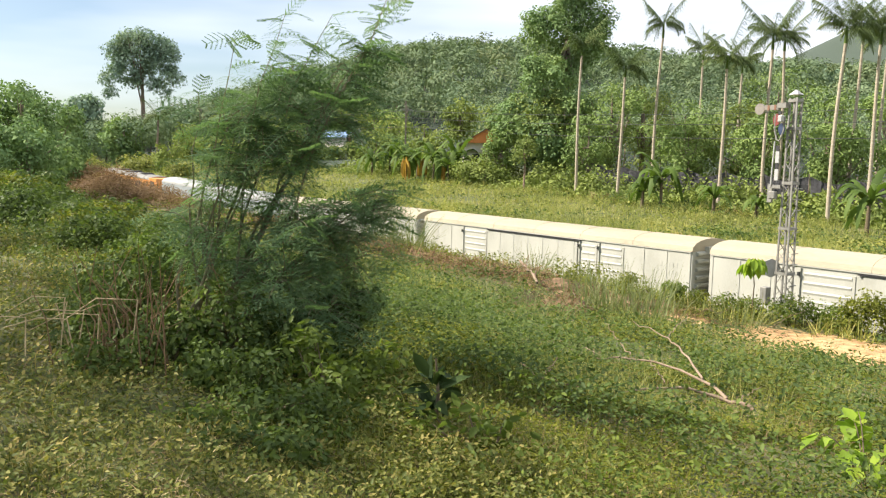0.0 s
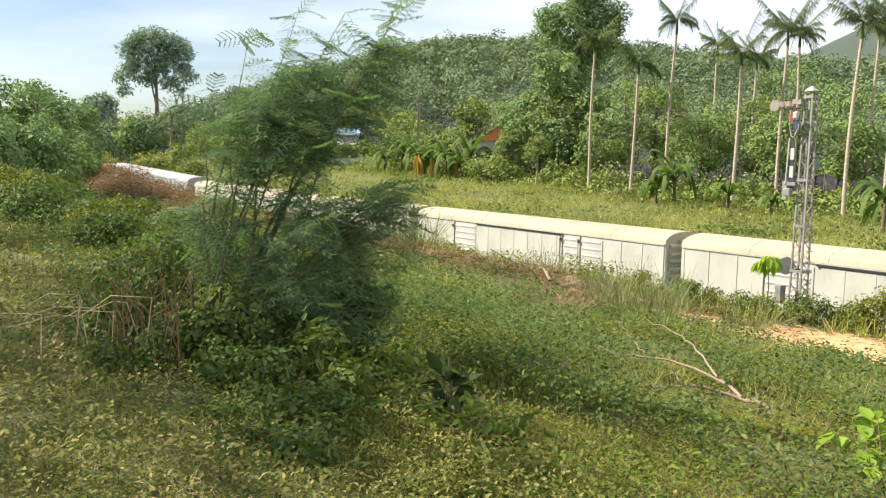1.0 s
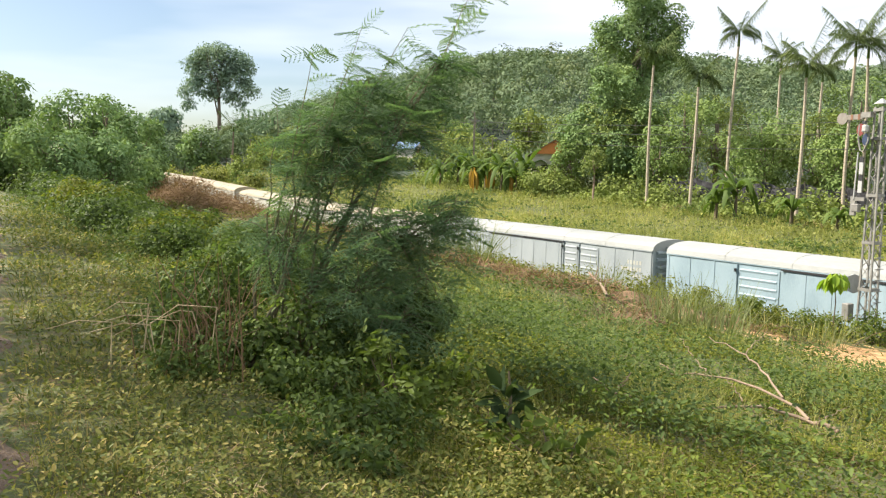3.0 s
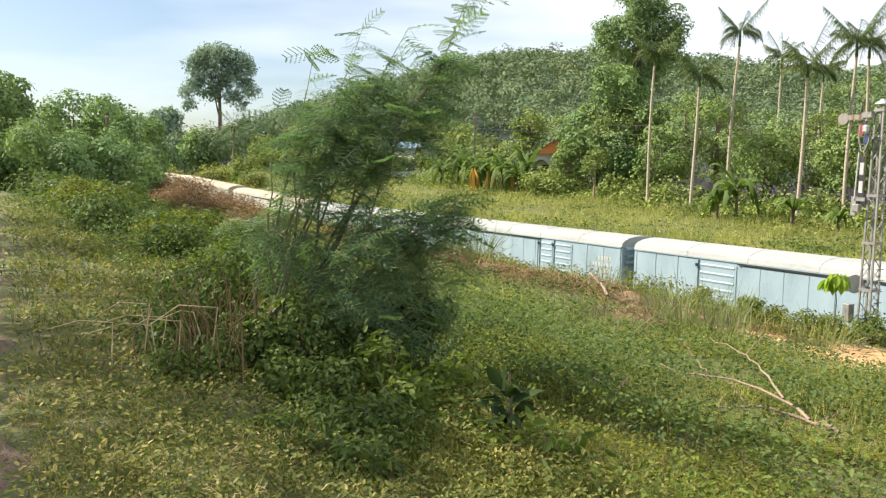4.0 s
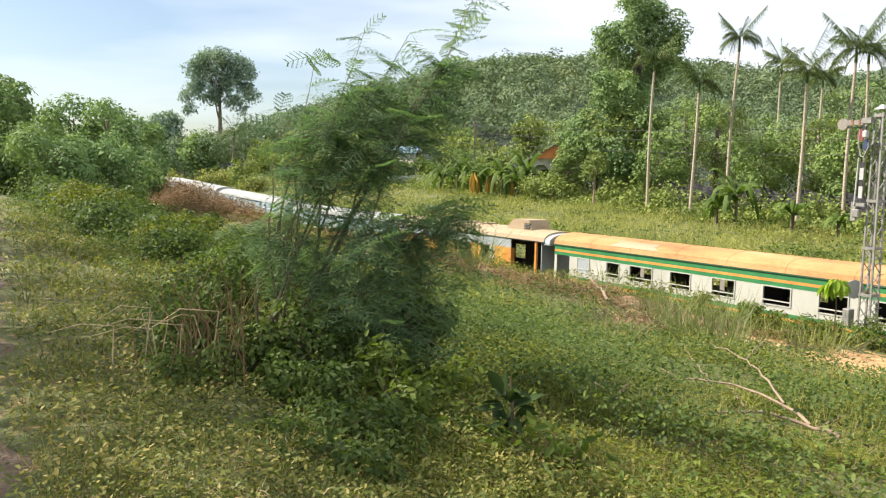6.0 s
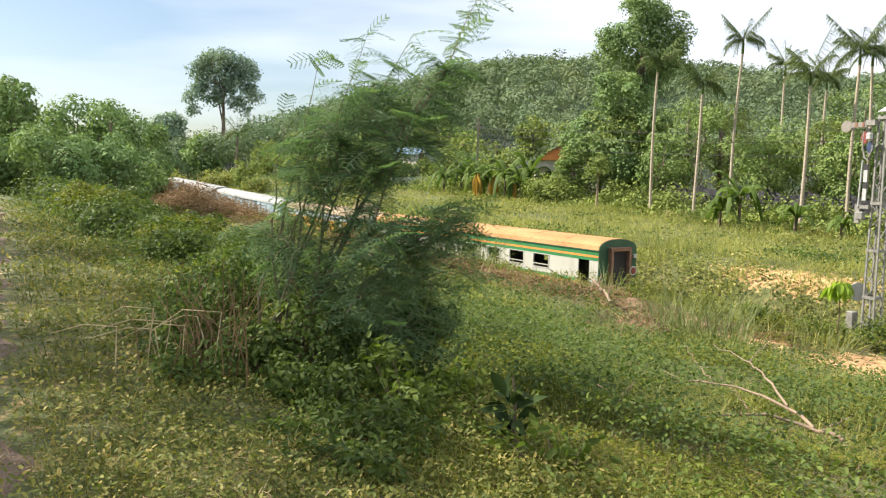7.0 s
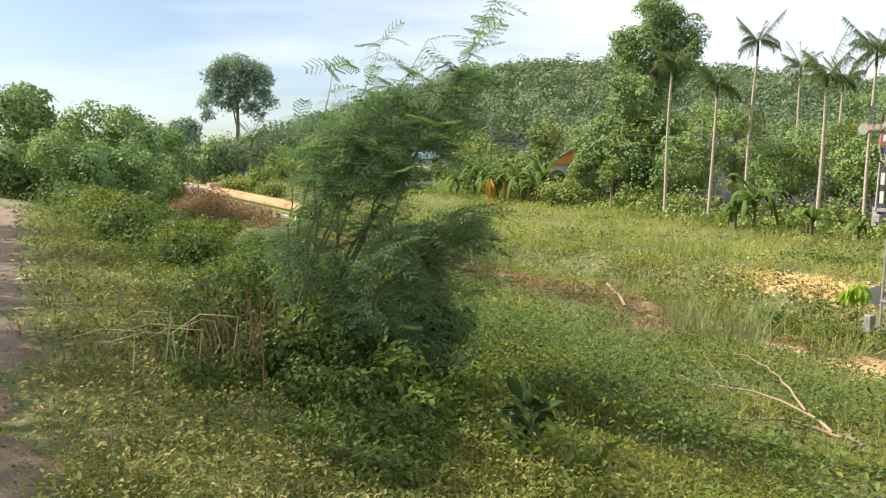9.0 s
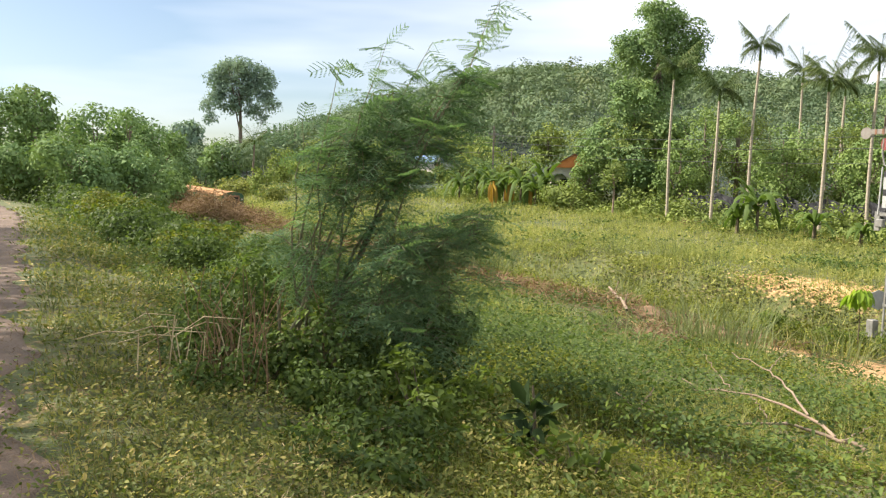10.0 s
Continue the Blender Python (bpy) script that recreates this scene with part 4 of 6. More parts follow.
def broadleaf_tree(x, y, height, width, leaves, size, mat, label, low=0.25, trunk_r=0.0, name="tree", k=16, bark="bark", group="", z=None, lean=0.0, small=0.33, blobs=None):
    """Tapered trunk, limbs to the clumps, a crown of many leaves. low: where the crown begins."""
    gz = float(land(x, y)) if z is None else z
    tree = thing(name, pose(x, y, gz), label, "tree", group)
    mid, half = height * (1 + low) / 2, height * (1 - low) / 2
    f = half / (width / 2)
    core = clumped(blobs or [(lean * height, 0, mid, width / 2, f)], k, 0.74, small)
    if low < 0.1 and not blobs:
        core += clumped([(0, 0, height * 0.2, width * 0.34, 0.6)], 6, 0.6, 0.45)
    tr = trunk_r or height * 0.018
    top = (lean * height, 0, height * 0.72)
    lines = [([(0, 0, -0.3), (lean * height * 0.3 + 0.1, 0.05, height * 0.35), top], [tr * 1.25, tr, tr * 0.3])]
    for b in core[:12]:
        h = rng.uniform(max(low, 0.15), max(low, 0.15) + 0.35)
        start = np.array((lean * height * h, 0, height * h))
        end = np.array(b[:3])
        lines.append(([start, (start + end) / 2 + (0, 0, -0.04 * height), end], [tr * 0.5, tr * 0.3, tr * 0.08]))
    tubes("trunk", lines, M[bark], tree, 7)
    sprays("crown", int(leaves * 0.72), core, size * 1.25, mat, tree)
    return tree


def frond_arrays(length, droop, pairs, width, lift):
    """One feathered frond along +y that rises and arches over."""
    t = np.linspace(0.12, 1, pairs)
    y = length * t * (1 - 0.18 * t * t * droop)
    z = lift * length * t - droop * length * 0.55 * t ** 2.2
    vs, fs = [], []
    for i in range(pairs):
        wl = width * math.sin(math.pi * min(1, 0.15 + 0.85 * t[i])) ** 0.6 + width * 0.15
        for sgn in (-1, 1):
            k = len(vs)
            d = length / pairs * 0.42
            hang = 0.55 + 0.35 * math.sin(i * 2.4 + sgn)
            tip = (sgn * wl * 0.78, y[i] + wl * 0.4, z[i] - wl * hang)
            vs += [(0, y[i] - d, z[i]), (0, y[i] + d, z[i]), tip]
            fs.append((k, k + 1, k + 2) if sgn > 0 else (k + 1, k, k + 2))
    k = len(vs)
    for i in range(pairs):
        vs += [(-0.02, y[i], z[i] + 0.01), (0.02, y[i], z[i] + 0.01)]
    for i in range(pairs - 1):
        a = k + 2 * i
        fs += [(a, a + 1, a + 3), (a, a + 3, a + 2)]
    return np.array(vs), np.array(fs)


def fronds(name, n, length, width, mat, parent, top, pairs=20, droop=(0.3, 1.1), lift=(0.1, 1.0)):
    vs, fs, k = [], [], 0
    for i in range(n):
        q = rng.random()
        v, f = frond_arrays(length * rng.uniform(0.85, 1.1), rng.uniform(*droop) * (0.7 + 0.5 * q), pairs, width, lift[0] + (lift[1] - lift[0]) * (1 - q))
        a = i * 2.4 + rng.normal() * 0.25
        ca, sa = math.cos(a), math.sin(a)
        v = v @ np.array([[ca, sa, 0], [-sa, ca, 0], [0, 0, 1]]) + top
        vs.append(v)
        fs.append(f + k)
        k += len(v)
    return mesh_object(name, array_mesh(name, np.concatenate(vs), np.concatenate(fs)), mat, parent)


def areca_palm(x, y, top_z, lean=(0, 0), crown=2.6, n=10, r=0.13, bark="palm_trunk"):
    gz = float(land(x, y))
    h = top_z - gz
    palm = thing("areca_palm", pose(x, y, gz), "slender areca palm with a pale ringed trunk", "palm tree", "row of areca palms")
    lx, ly = lean
    pts = [(lx * q * q + 0.06 * math.sin(q * 5 + x), ly * q * q, h * q - 0.2) for q in np.linspace(0, 0.9, 9)]
    tubes("trunk", [(pts, np.linspace(r * 1.25, r * 0.85, 9))], M[bark], palm, 8)
    tubes("crownshaft", [([pts[-1], (lx * 0.95, ly * 0.95, h * 0.97)], [r * 1.1, r * 0.6])], M["banana"], palm, 8, "green crownshaft")
    fronds("fronds", n, crown * 1.02, 0.9, M["palm"], palm, np.array((lx * 0.95, ly * 0.95, h * 0.965)), 30, (0.7, 1.45), (0.0, 1.5))
    return palm


def banana_plant(x, y, height, n=9, label="banana plant with broad torn leaves"):
    gz = float(land(x, y))
    plant = thing("banana_plant", pose(x, y, gz), label, "banana plant", "banana plants")
    tubes("stem", [([(0, 0, -0.2), (0.05, 0, height * 0.25), (0.08, 0.03, height * 0.48)], [0.17, 0.14, 0.08])], M["stem"], plant, 8)
    vs, fs, k = [], [], 0
    for i in range(n):
        L, W = height * rng.uniform(0.5, 0.75), height * rng.uniform(0.045, 0.065)
        lift, dr = rng.uniform(0.4, 1.7), rng.uniform(1.0, 2.2)
        a = i * 2.4 + rng.normal() * 0.3
        ca, sa = math.cos(a), math.sin(a)
        t = np.linspace(0, 1, 17)
        yy, zz = L * t * (0.85 - 0.2 * t * dr * 0.5), lift * L * t * 0.8 - dr * L * 0.6 * t ** 2.4
        ww = W * np.sin(np.pi * np.clip(0.08 + 0.92 * t, 0, 1)) ** 0.55
        v = []
        for j in range(17):
            tear = rng.uniform(0.55, 1.1)
            v += [(-ww[j] * tear, yy[j], zz[j] - 0.45 * ww[j]), (0, yy[j], zz[j]), (ww[j] * rng.uniform(0.55, 1.1), yy[j], zz[j] - 0.45 * ww[j])]
        v = np.array(v) @ np.array([[ca, sa, 0], [-sa, ca, 0], [0, 0, 1]]) + (0.08, 0.03, height * rng.uniform(0.34, 0.48))
        f = [(3 * j + d, 3 * j + d + 1, 3 * j + d + 4, 3 * j + d + 3) for j in range(16) for d in (0, 1)]
        vs.append(v)
        fs.append(np.array(f) + k)
        k += len(v)
    mesh_object("leaves", array_mesh("leaves", np.concatenate(vs), np.concatenate(fs)), M["banana"], plant)
    return plant


# ---- ground cover ----
def in_view(n, r0, r1, a0=-37, a1=35, power=0.0):
    """Places over the open ground, as thick near as the distance calls for."""
    q = rng.random(n)
    r = r0 * (r1 / r0) ** q
    a = np.radians(rng.uniform(a0, a1, n))
    return -np.sin(a) * r, np.cos(a) * r, r


def cover(name, n, keep, height, leaf, mat, label, shape=LEAF, r0=3.2, r1=40, per=7, upright=0.0, reach=1.0):
    """Low plants: clumps of leaves at random heights. keep(c, s, x, y) thins them out."""
    x, y, r = in_view(n, r0, r1)
    c, s = cs(x, y)
    ok = rng.random(n) < keep(c, s, x, y)
    x, y, r = x[ok], y[ok], r[ok]
    h = height(*cs(x, y), x, y)
    x, y, r, h = (np.repeat(v, per) for v in (x, y, r, h))
    m = len(x)
    size = leaf * (r / 6.0) ** 0.62 * rng.uniform(0.6, 1.4, m)
    a = rng.uniform(0, 2 * np.pi, m)
    off = rng.random(m) ** 0.7 * (0.05 + 0.02 * r) * reach
    px, py = x + np.cos(a) * off, y + np.sin(a) * off
    pz = land(px, py) + h * rng.random(m) ** 0.8
    yaw = a - np.pi / 2 + rng.normal(scale=0.8, size=m)
    tilt = rng.normal(scale=0.45, size=m) + upright
    ob = spread(name, shape, np.stack([px, py, pz], 1), yaw, tilt, rng.normal(scale=0.45, size=m), size, mat)
    return tagged(ob, label, "ground plants", kind="stuff")


def tall(c, s, x, y):
    clump = np.clip(waves(x * 0.9 + 3, y * 0.8) + 0.6 * waves(x * 2.7, y * 2.9 + 1), 0, 1.4)
    return (0.07 + smooth(2.0, 6.0, c) * (0.05 + 0.42 * clump)) * (1 - 0.9 * flattened(x, y))


def flattened(x, y):
    """Where the fallen branch has pressed the weeds down."""
    return np.exp(-((x - 3.4) / 1.7) ** 4 - ((y - 7.9) / 1.9) ** 4)


def on_slope(c, s, x, y):
    bare = 1.1 * np.exp(-((c - 22.7) / 2.3) ** 2 - ((s - 11.3) / 3.6) ** 2) + 0.9 * np.exp(-((c - 20.1) / 1.2) ** 2 - ((s - 19.4) / 1.3) ** 2) + 0.95 * np.exp(-((c - 22.3) / 1.5) ** 2 - ((s - 20) / 8) ** 2)
    return ((c > 2.2) & (c < 27.2)) * (1 - np.clip(bare, 0, 1)) * np.clip(0.5 + 0.75 * waves(x * 1.4, y * 1.4 + 5), 0.2, 1)


def from_road(c, s):
    """Metres from the road's edge, which draws slowly nearer to the railway."""
    return c - 0.05 * np.clip(s, 0, 40)


def on_verge(c, s, x, y):
    c = from_road(c, s)
    return (c > -0.35 + 0.25 * waves(x * 3.1, y * 3.1)) & (rng.random(len(c)) < smooth(-0.35, 0.8, c + 0.35 * waves(x * 2, y * 2)) * (1 - smooth(2.2, 4.2, c + 0.4 * waves(x * 1.5, y * 1.5))))


cover("slope_weeds", 23000, on_slope, tall, 0.029, M["weed"], "leafy green weeds covering the near bank", r1=7)
cover("slope_weeds", 28000, on_slope, tall, 0.031, M["weed"], "leafy green weeds covering the middle of the bank", DIAMOND, r0=7, r1=12)
cover("slope_weeds", 24000, on_slope, tall, 0.033, M["weed"], "leafy green weeds covering the lower bank", DIAMOND, r0=12, r1=42)
cover("verge_weeds", 24000, on_verge, lambda c, s, x, y: 0.07 + 0.07 * (1 + waves(x * 1.7, y * 1.7)), 0.041, M["verge"], "low trodden weeds and clippings beside the road", r1=45, per=5, upright=0.25)
cover("verge_grass", 9000, lambda c, s, x, y: (from_road(c, s) > 0.1) & (c < 4.0) & (waves(x * 1.3 + 1, y * 1.3) > -0.35), lambda c, s, x, y: 0.04 + 0 * c, 0.11, M["verge"], "short tufts of grass on the verge", BLADE, r1=30, per=6, upright=0.75, reach=0.7)
cover("verge_litter", 10000, lambda c, s, x, y: (from_road(c, s) > -0.6 * rng.random(len(c))) & (c < 3.5), lambda c, s, x, y: 0.07 + 0 * c, 0.06, M["straw"], "dry cut grass and dead leaves", BLADE, r1=20, per=4)
cover("cut_straw", 1000, lambda c, s, x, y: rng.random(len(c)) < np.exp(-((x + 0.95) / 0.35) ** 2 - ((y - 3.7) / 0.45) ** 2), lambda c, s, x, y: 0.12 + 0 * c, 0.1, M["pale_straw"], "pale cut straw on the verge", BLADE, r0=3.0, r1=5.5, per=8, upright=0.1)
cover("slope_grass", 20000, lambda c, s, x, y: (c > 4) & (c < 28.5) & (rng.random(len(c)) < (0.4 + 0.6 * waves(x * 0.6 + 9, y * 0.6)) * on_slope(c, s, x, y)), lambda c, s, x, y: 0.05 + 0 * c, 0.2, M["grass"], "thin grass among the weeds", THIN, r1=42, per=7, upright=1.1)
cover("field_grass", 66000, lambda c, s, x, y: ((c > 33.9) & (c < 63)) * np.clip(0.5 + 0.9 * waves(x * 0.55, y * 0.55 + 3), 0.15, 1) * (1 - 0.8 * np.exp(-((c - 36.6) / 1.2) ** 2 - ((s - 25) / 7) ** 2)) * (1 - 0.6 * np.exp(-((c - 46) / 2) ** 2 - ((s - 33) / 9) ** 2)), lambda c, s, x, y: 0.3 + 0.2 * waves(x * 0.9, y * 0.9), 0.105, M["grass"], "long sunlit grass on the field past the railway", SPEAR, r0=36, r1=190, per=7, upright=1.15)
cover("field_weeds", 20000, lambda c, s, x, y: ((c > 33.9) & (c < 66)) * (waves(x * 0.35, y * 0.35) > -0.1), lambda c, s, x, y: 0.5 + 0.4 * waves(x * 0.5, y * 0.5), 0.055, M["field"], "green weeds in the field", DIAMOND, r0=36, r1=170, per=8)


cover("bank_weeds", 45000, lambda c, s, x, y: ((c > 33.9) & (c < 38)) * np.clip(0.7 + 0.6 * waves(x * 0.8, y * 0.8), 0.1, 1) * (1 - 0.93 * np.exp(-((c - 36.8) / 1.2) ** 2 - ((s - 24.5) / 7) ** 2)), lambda c, s, x, y: 0.45 + 0.3 * waves(x, y), 0.05, M["field"], "green weeds on the far side of the cutting", DIAMOND, r0=36, r1=130, per=12, reach=0.6)
cover("far_scrub", 9000, lambda c, s, x, y: ((c > 60) & (x < -14) & (x > -62)) * np.clip(0.5 + 0.8 * waves(x * 0.2, y * 0.2), 0.1, 1), lambda c, s, x, y: 1.5 + 1.0 * waves(x * 0.3, y * 0.3), 0.05, M["field"], "low green scrub on the rising ground", DIAMOND, r0=100, r1=175, per=12, reach=0.5)
cover("far_bank_weeds", 9000, lambda c, s, x, y: ((c > 6) & (c < 27)) * np.clip(0.7 + 0.5 * waves(x * 0.6, y * 0.6), 0, 1), lambda c, s, x, y: 0.4 + 0.35 * waves(x * 0.8, y * 0.8), 0.05, M["weed"], "rough weeds on the bank farther along", DIAMOND, r0=38, r1=100, per=12, reach=0.6)
cover("field_clumps", 2600, lambda c, s, x, y: ((c > 35) & (c < 64)) * (rng.random(len(c)) < np.clip(0.25 + 0.5 * waves(x * 0.25 + 2, y * 0.25), 0, 1)), lambda c, s, x, y: 0.8 + 0 * c, 0.06, M["bush"], "darker leafy clumps in the field", DIAMOND, r0=40, r1=150, per=34, reach=0.8)
cover("crest_weeds", 9000, lambda c, s, x, y: ((c > 22.5) & (c < 27.3)) * np.clip(0.3 + 0.9 * waves(x * 0.9, y * 0.9 + 2), 0.0, 1) * (1 - 0.95 * np.exp(-((c - 23.4) / 1.7) ** 2 - ((s - 11.3) / 3.6) ** 2)), lambda c, s, x, y: 0.7 + 0.6 * waves(x * 1.1, y * 1.1), 0.042, M["weed"], "weeds along the crest of the cutting", DIAMOND, r0=25, r1=75, per=26, reach=0.5)
cover("crest_grass", 3600, lambda c, s, x, y: ((c > 22.5) & (c < 27.5)) * np.clip(0.4 + 0.9 * waves(x * 0.7, y * 0.7 + 8), 0.0, 1) * (1 - 0.9 * np.exp(-((c - 23.4) / 1.7) ** 2 - ((s - 11.3) / 3.6) ** 2)), lambda c, s, x, y: 0.05 + 0 * c, 0.2, M["grass"], "long thin grass along the crest of the cutting", SPEAR, r0=25, r1=75, per=8, upright=1.15, reach=0.6)
cover("hedge_weeds", 9000, lambda c, s, x, y: ((c > 2.0) & (c < 7.5) & (s > 5.5)) * np.clip(0.75 + 0.5 * waves(x * 0.9, y * 0.9), 0, 1) * smooth(1.8, 3.2, c), lambda c, s, x, y: (0.25 + 0.35 * smooth(2.2, 4.5, c)) * (1.0 + 0.4 * waves(x * 1.3, y * 1.3)) * (1 + 0.012 * s), 0.034, M["bush"], "rank green weeds between the verge and the bank", DIAMOND, r0=6.5, r1=70, per=26, reach=0.6)
cover("near_plants", 2300, lambda c, s, x, y: ((c > 2.6) & (c < 9)) * np.clip(0.35 + 0.9 * waves(x * 1.6 + 4, y * 1.6), 0, 1) * (1 - flattened(x, y)), lambda c, s, x, y: 0.34 + 0.2 * waves(x * 2, y * 2), 0.047, M["vivid"], "fresh broad-leaved plants on the near bank", LEAF, r0=3.2, r1=12, per=16, reach=1.0)
cover("slope_clumps", 3200, lambda c, s, x, y: (c > 4.5) & (c < 26) & (on_slope(c, s, x, y) > 0.3) & (rng.random(len(c)) < 0.42 * (1 - flattened(x, y))), lambda c, s, x, y: 0.42 + 0 * c, 0.05, M["bush"], "taller dark leafy clumps on the bank", r0=5, r1=40, per=60, reach=2.0)
cover("slope_litter", 13000, lambda c, s, x, y: (c > 3) & (c < 27) & (rng.random(len(c)) < 0.5 - 0.4 * waves(x * 1.4, y * 1.4 + 5)), lambda c, s, x, y: 0.16 + 0 * c, 0.1, M["straw"], "dry stems and dead leaves among the weeds", THIN, r1=42, per=5, upright=0.35)




# ---- far woods and trees ----
def hill_woods():
    """Rubber trees over the hill: domed crowns of leafy sprays, each tree with its own tone."""
    n, k, per = 1850, 14, 10
    a = np.radians(-37 + 59 * ((np.arange(n) * 0.61803) % 1.0) + rng.normal(scale=0.3, size=n))
    r = 118 + 214 * (np.arange(n) + 0.5) / n
    r = np.where((np.degrees(a) > -5.5) & (r < 190), rng.uniform(190, 330, n), r)
    x, y = -np.sin(a) * r, np.cos(a) * r
    z = land(x, y)
    rad = rng.uniform(3.2, 6.4, n)
    high = rng.uniform(0.85, 1.25, n)
    mid = np.stack([x, y, z + rad * 0.6 + np.where(r > 270, 0.0, rng.uniform(0.5, 4.0, n))], 1)
    tone = np.clip(rng.normal(0.5, 0.2, n) + 0.12 * waves(x * 0.05, y * 0.05), 0, 1)
    # sprays
    d = rng.normal(size=(n, k, 3))
    d /= np.linalg.norm(d, axis=2)[:, :, None]
    d[:, :, 2] = np.abs(d[:, :, 2]) * 1.1 - 0.25
    lump = rng.uniform(0.78, 1.08, (n, k))
    p = mid[:, None, :] + d * np.stack([rad, rad, rad * high], 1)[:, None, :] * lump[:, :, None]
    p, d = p.reshape(-1, 3), d.reshape(-1, 3)
    turn = facing(d + (0, 0, 0.25) + rng.normal(scale=0.15, size=d.shape), rng.uniform(0, 6.3, n * k))
    reach = np.repeat(rad, k) * 0.34 * rng.uniform(0.6, 1.3, n * k)
    p, turn, reach = np.repeat(p, per, 0), np.repeat(turn, per, 0), np.repeat(reach, per)
    m = len(p)
    q, w = np.sqrt(rng.random(m)), rng.uniform(0, 2 * np.pi, m)
    local = np.stack([np.cos(w) * q * reach, np.sin(w) * q * reach, -0.35 * q * q * reach], 1)
    leaf_turn = turns(w - np.pi / 2 + rng.normal(scale=0.6, size=m), -0.5 * q + rng.normal(scale=0.2, size=m), rng.normal(scale=0.22, size=m))
    size = np.repeat(r, k * per) / 250 * rng.uniform(0.5, 1.0, m)
    v, f = DIAMOND
    rot = np.einsum("nij,njk->nik", turn, leaf_turn)
    leaf_v = (np.einsum("nij,kj->nki", rot, v) * size[:, None, None] + (p + np.einsum("nij,nj->ni", turn, local))[:, None, :]).reshape(-1, 3)
    leaf_f = (f[None] + (np.arange(m) * 4)[:, None, None]).reshape(-1, 4)
    # shaded inner leaves of each crown
    inner = 18
    d = rng.normal(size=(n, inner, 3))
    d /= np.linalg.norm(d, axis=2)[:, :, None]
    d[:, :, 2] = np.abs(d[:, :, 2]) * 1.1 - 0.3
    p = (mid[:, None, :] + d * np.stack([rad, rad, rad * high], 1)[:, None, :] * rng.uniform(0.5, 0.82, (n, inner))[:, :, None]).reshape(-1, 3)
    d = d.reshape(-1, 3)
    rot = facing(d + rng.normal(scale=0.45, size=d.shape), rng.uniform(0, 6.3, len(d)))
    in_v = (np.einsum("nij,kj->nki", rot, v) * (np.repeat(r, inner) / 250 * rng.uniform(1.1, 1.9, len(d)))[:, None, None] + p[:, None, :]).reshape(-1, 3)
    in_f = (f[None] + (np.arange(len(d)) * 4)[:, None, None]).reshape(-1, 4)
    data = array_mesh("hill_woods", np.concatenate([leaf_v, in_v]), np.concatenate([leaf_f, in_f + len(leaf_v)]))
    att = data.attributes.new("tone", "FLOAT", "POINT")
    att.data.foreach_set("value", np.concatenate([np.repeat(tone, k * per * 4), np.repeat(tone, inner * 4)]).astype(np.float32))
    tagged(mesh_object("hill_woods", data, M["hill"]), "dense rubber-tree woods over the hill", "woods", kind="stuff")
    lines = []
    for i in rng.choice(n, 330, replace=False):
        if r[i] < 230:
            lines.append(([(x[i], y[i], z[i] - 1), (x[i] + 0.2, y[i], z[i] + 6)], [0.16, 0.1]))
    ob = tubes("hill_trunks", lines, M["bark"], None, 5)
    tagged(ob, "thin pale trunks at the foot of the woods", "trunks", kind="stuff")


hill_woods()

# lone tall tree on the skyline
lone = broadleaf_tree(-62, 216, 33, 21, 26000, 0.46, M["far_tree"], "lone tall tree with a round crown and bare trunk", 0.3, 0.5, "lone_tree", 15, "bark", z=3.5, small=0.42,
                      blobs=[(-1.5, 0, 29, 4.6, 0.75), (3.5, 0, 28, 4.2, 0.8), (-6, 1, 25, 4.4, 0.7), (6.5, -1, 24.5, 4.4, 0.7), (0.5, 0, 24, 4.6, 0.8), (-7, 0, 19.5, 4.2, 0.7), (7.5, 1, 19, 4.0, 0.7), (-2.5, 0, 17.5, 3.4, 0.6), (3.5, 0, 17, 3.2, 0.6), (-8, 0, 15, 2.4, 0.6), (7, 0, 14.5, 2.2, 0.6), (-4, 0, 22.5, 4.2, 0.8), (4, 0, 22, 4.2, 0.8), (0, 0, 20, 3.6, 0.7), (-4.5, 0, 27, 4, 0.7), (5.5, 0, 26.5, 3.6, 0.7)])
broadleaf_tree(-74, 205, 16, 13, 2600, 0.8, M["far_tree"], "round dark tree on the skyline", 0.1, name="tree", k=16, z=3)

# roadside trees and hedge beyond the bend: heading, distance, height of the top over the horizon in degrees, width
for deg, r, up, w, n, lab in ((28.8, 78, 7.8, 6.5, 6200, "tall roadside tree with fine light foliage"), (31.8, 72, 7.6, 8, 5200, "tall roadside tree closing the road's bend"), (27.6, 84, 5.0, 9, 4600, "wide roadside tree with dull green foliage"),
                              (25.2, 72, 5.3, 8, 5000, "spreading green roadside tree"), (23.2, 68, 6.2, 7.5, 5600, "spreading green roadside tree"), (21.8, 74, 5.6, 6, 4600, "bushy green roadside tree"), (20.9, 84, 4.0, 4.5, 2600, "bushy green roadside tree"),
                              (28.8, 60, 3.6, 7, 4200, "low roadside tree with drooping sprays"), (26.3, 56, 3.3, 6.5, 4200, "low roadside tree with drooping sprays"), (23.0, 58, 3.4, 6.5, 4200, "low green tree above the hedge"), (22.0, 64, 2.9, 4.5, 3000, "low green tree above the hedge"), (17.2, 195, 3.2, 13, 3000, "dark tree beyond the hedge")):
    x, y = -math.sin(radians(deg)) * r, math.cos(radians(deg)) * r
    broadleaf_tree(x, y, 1.6 + r * math.tan(radians(up)) - float(land(x, y)), w, int(n * 1.45), 0.22 * r / 60, M["roadside"], lab, 0.04, name="roadside_tree", group="roadside trees")
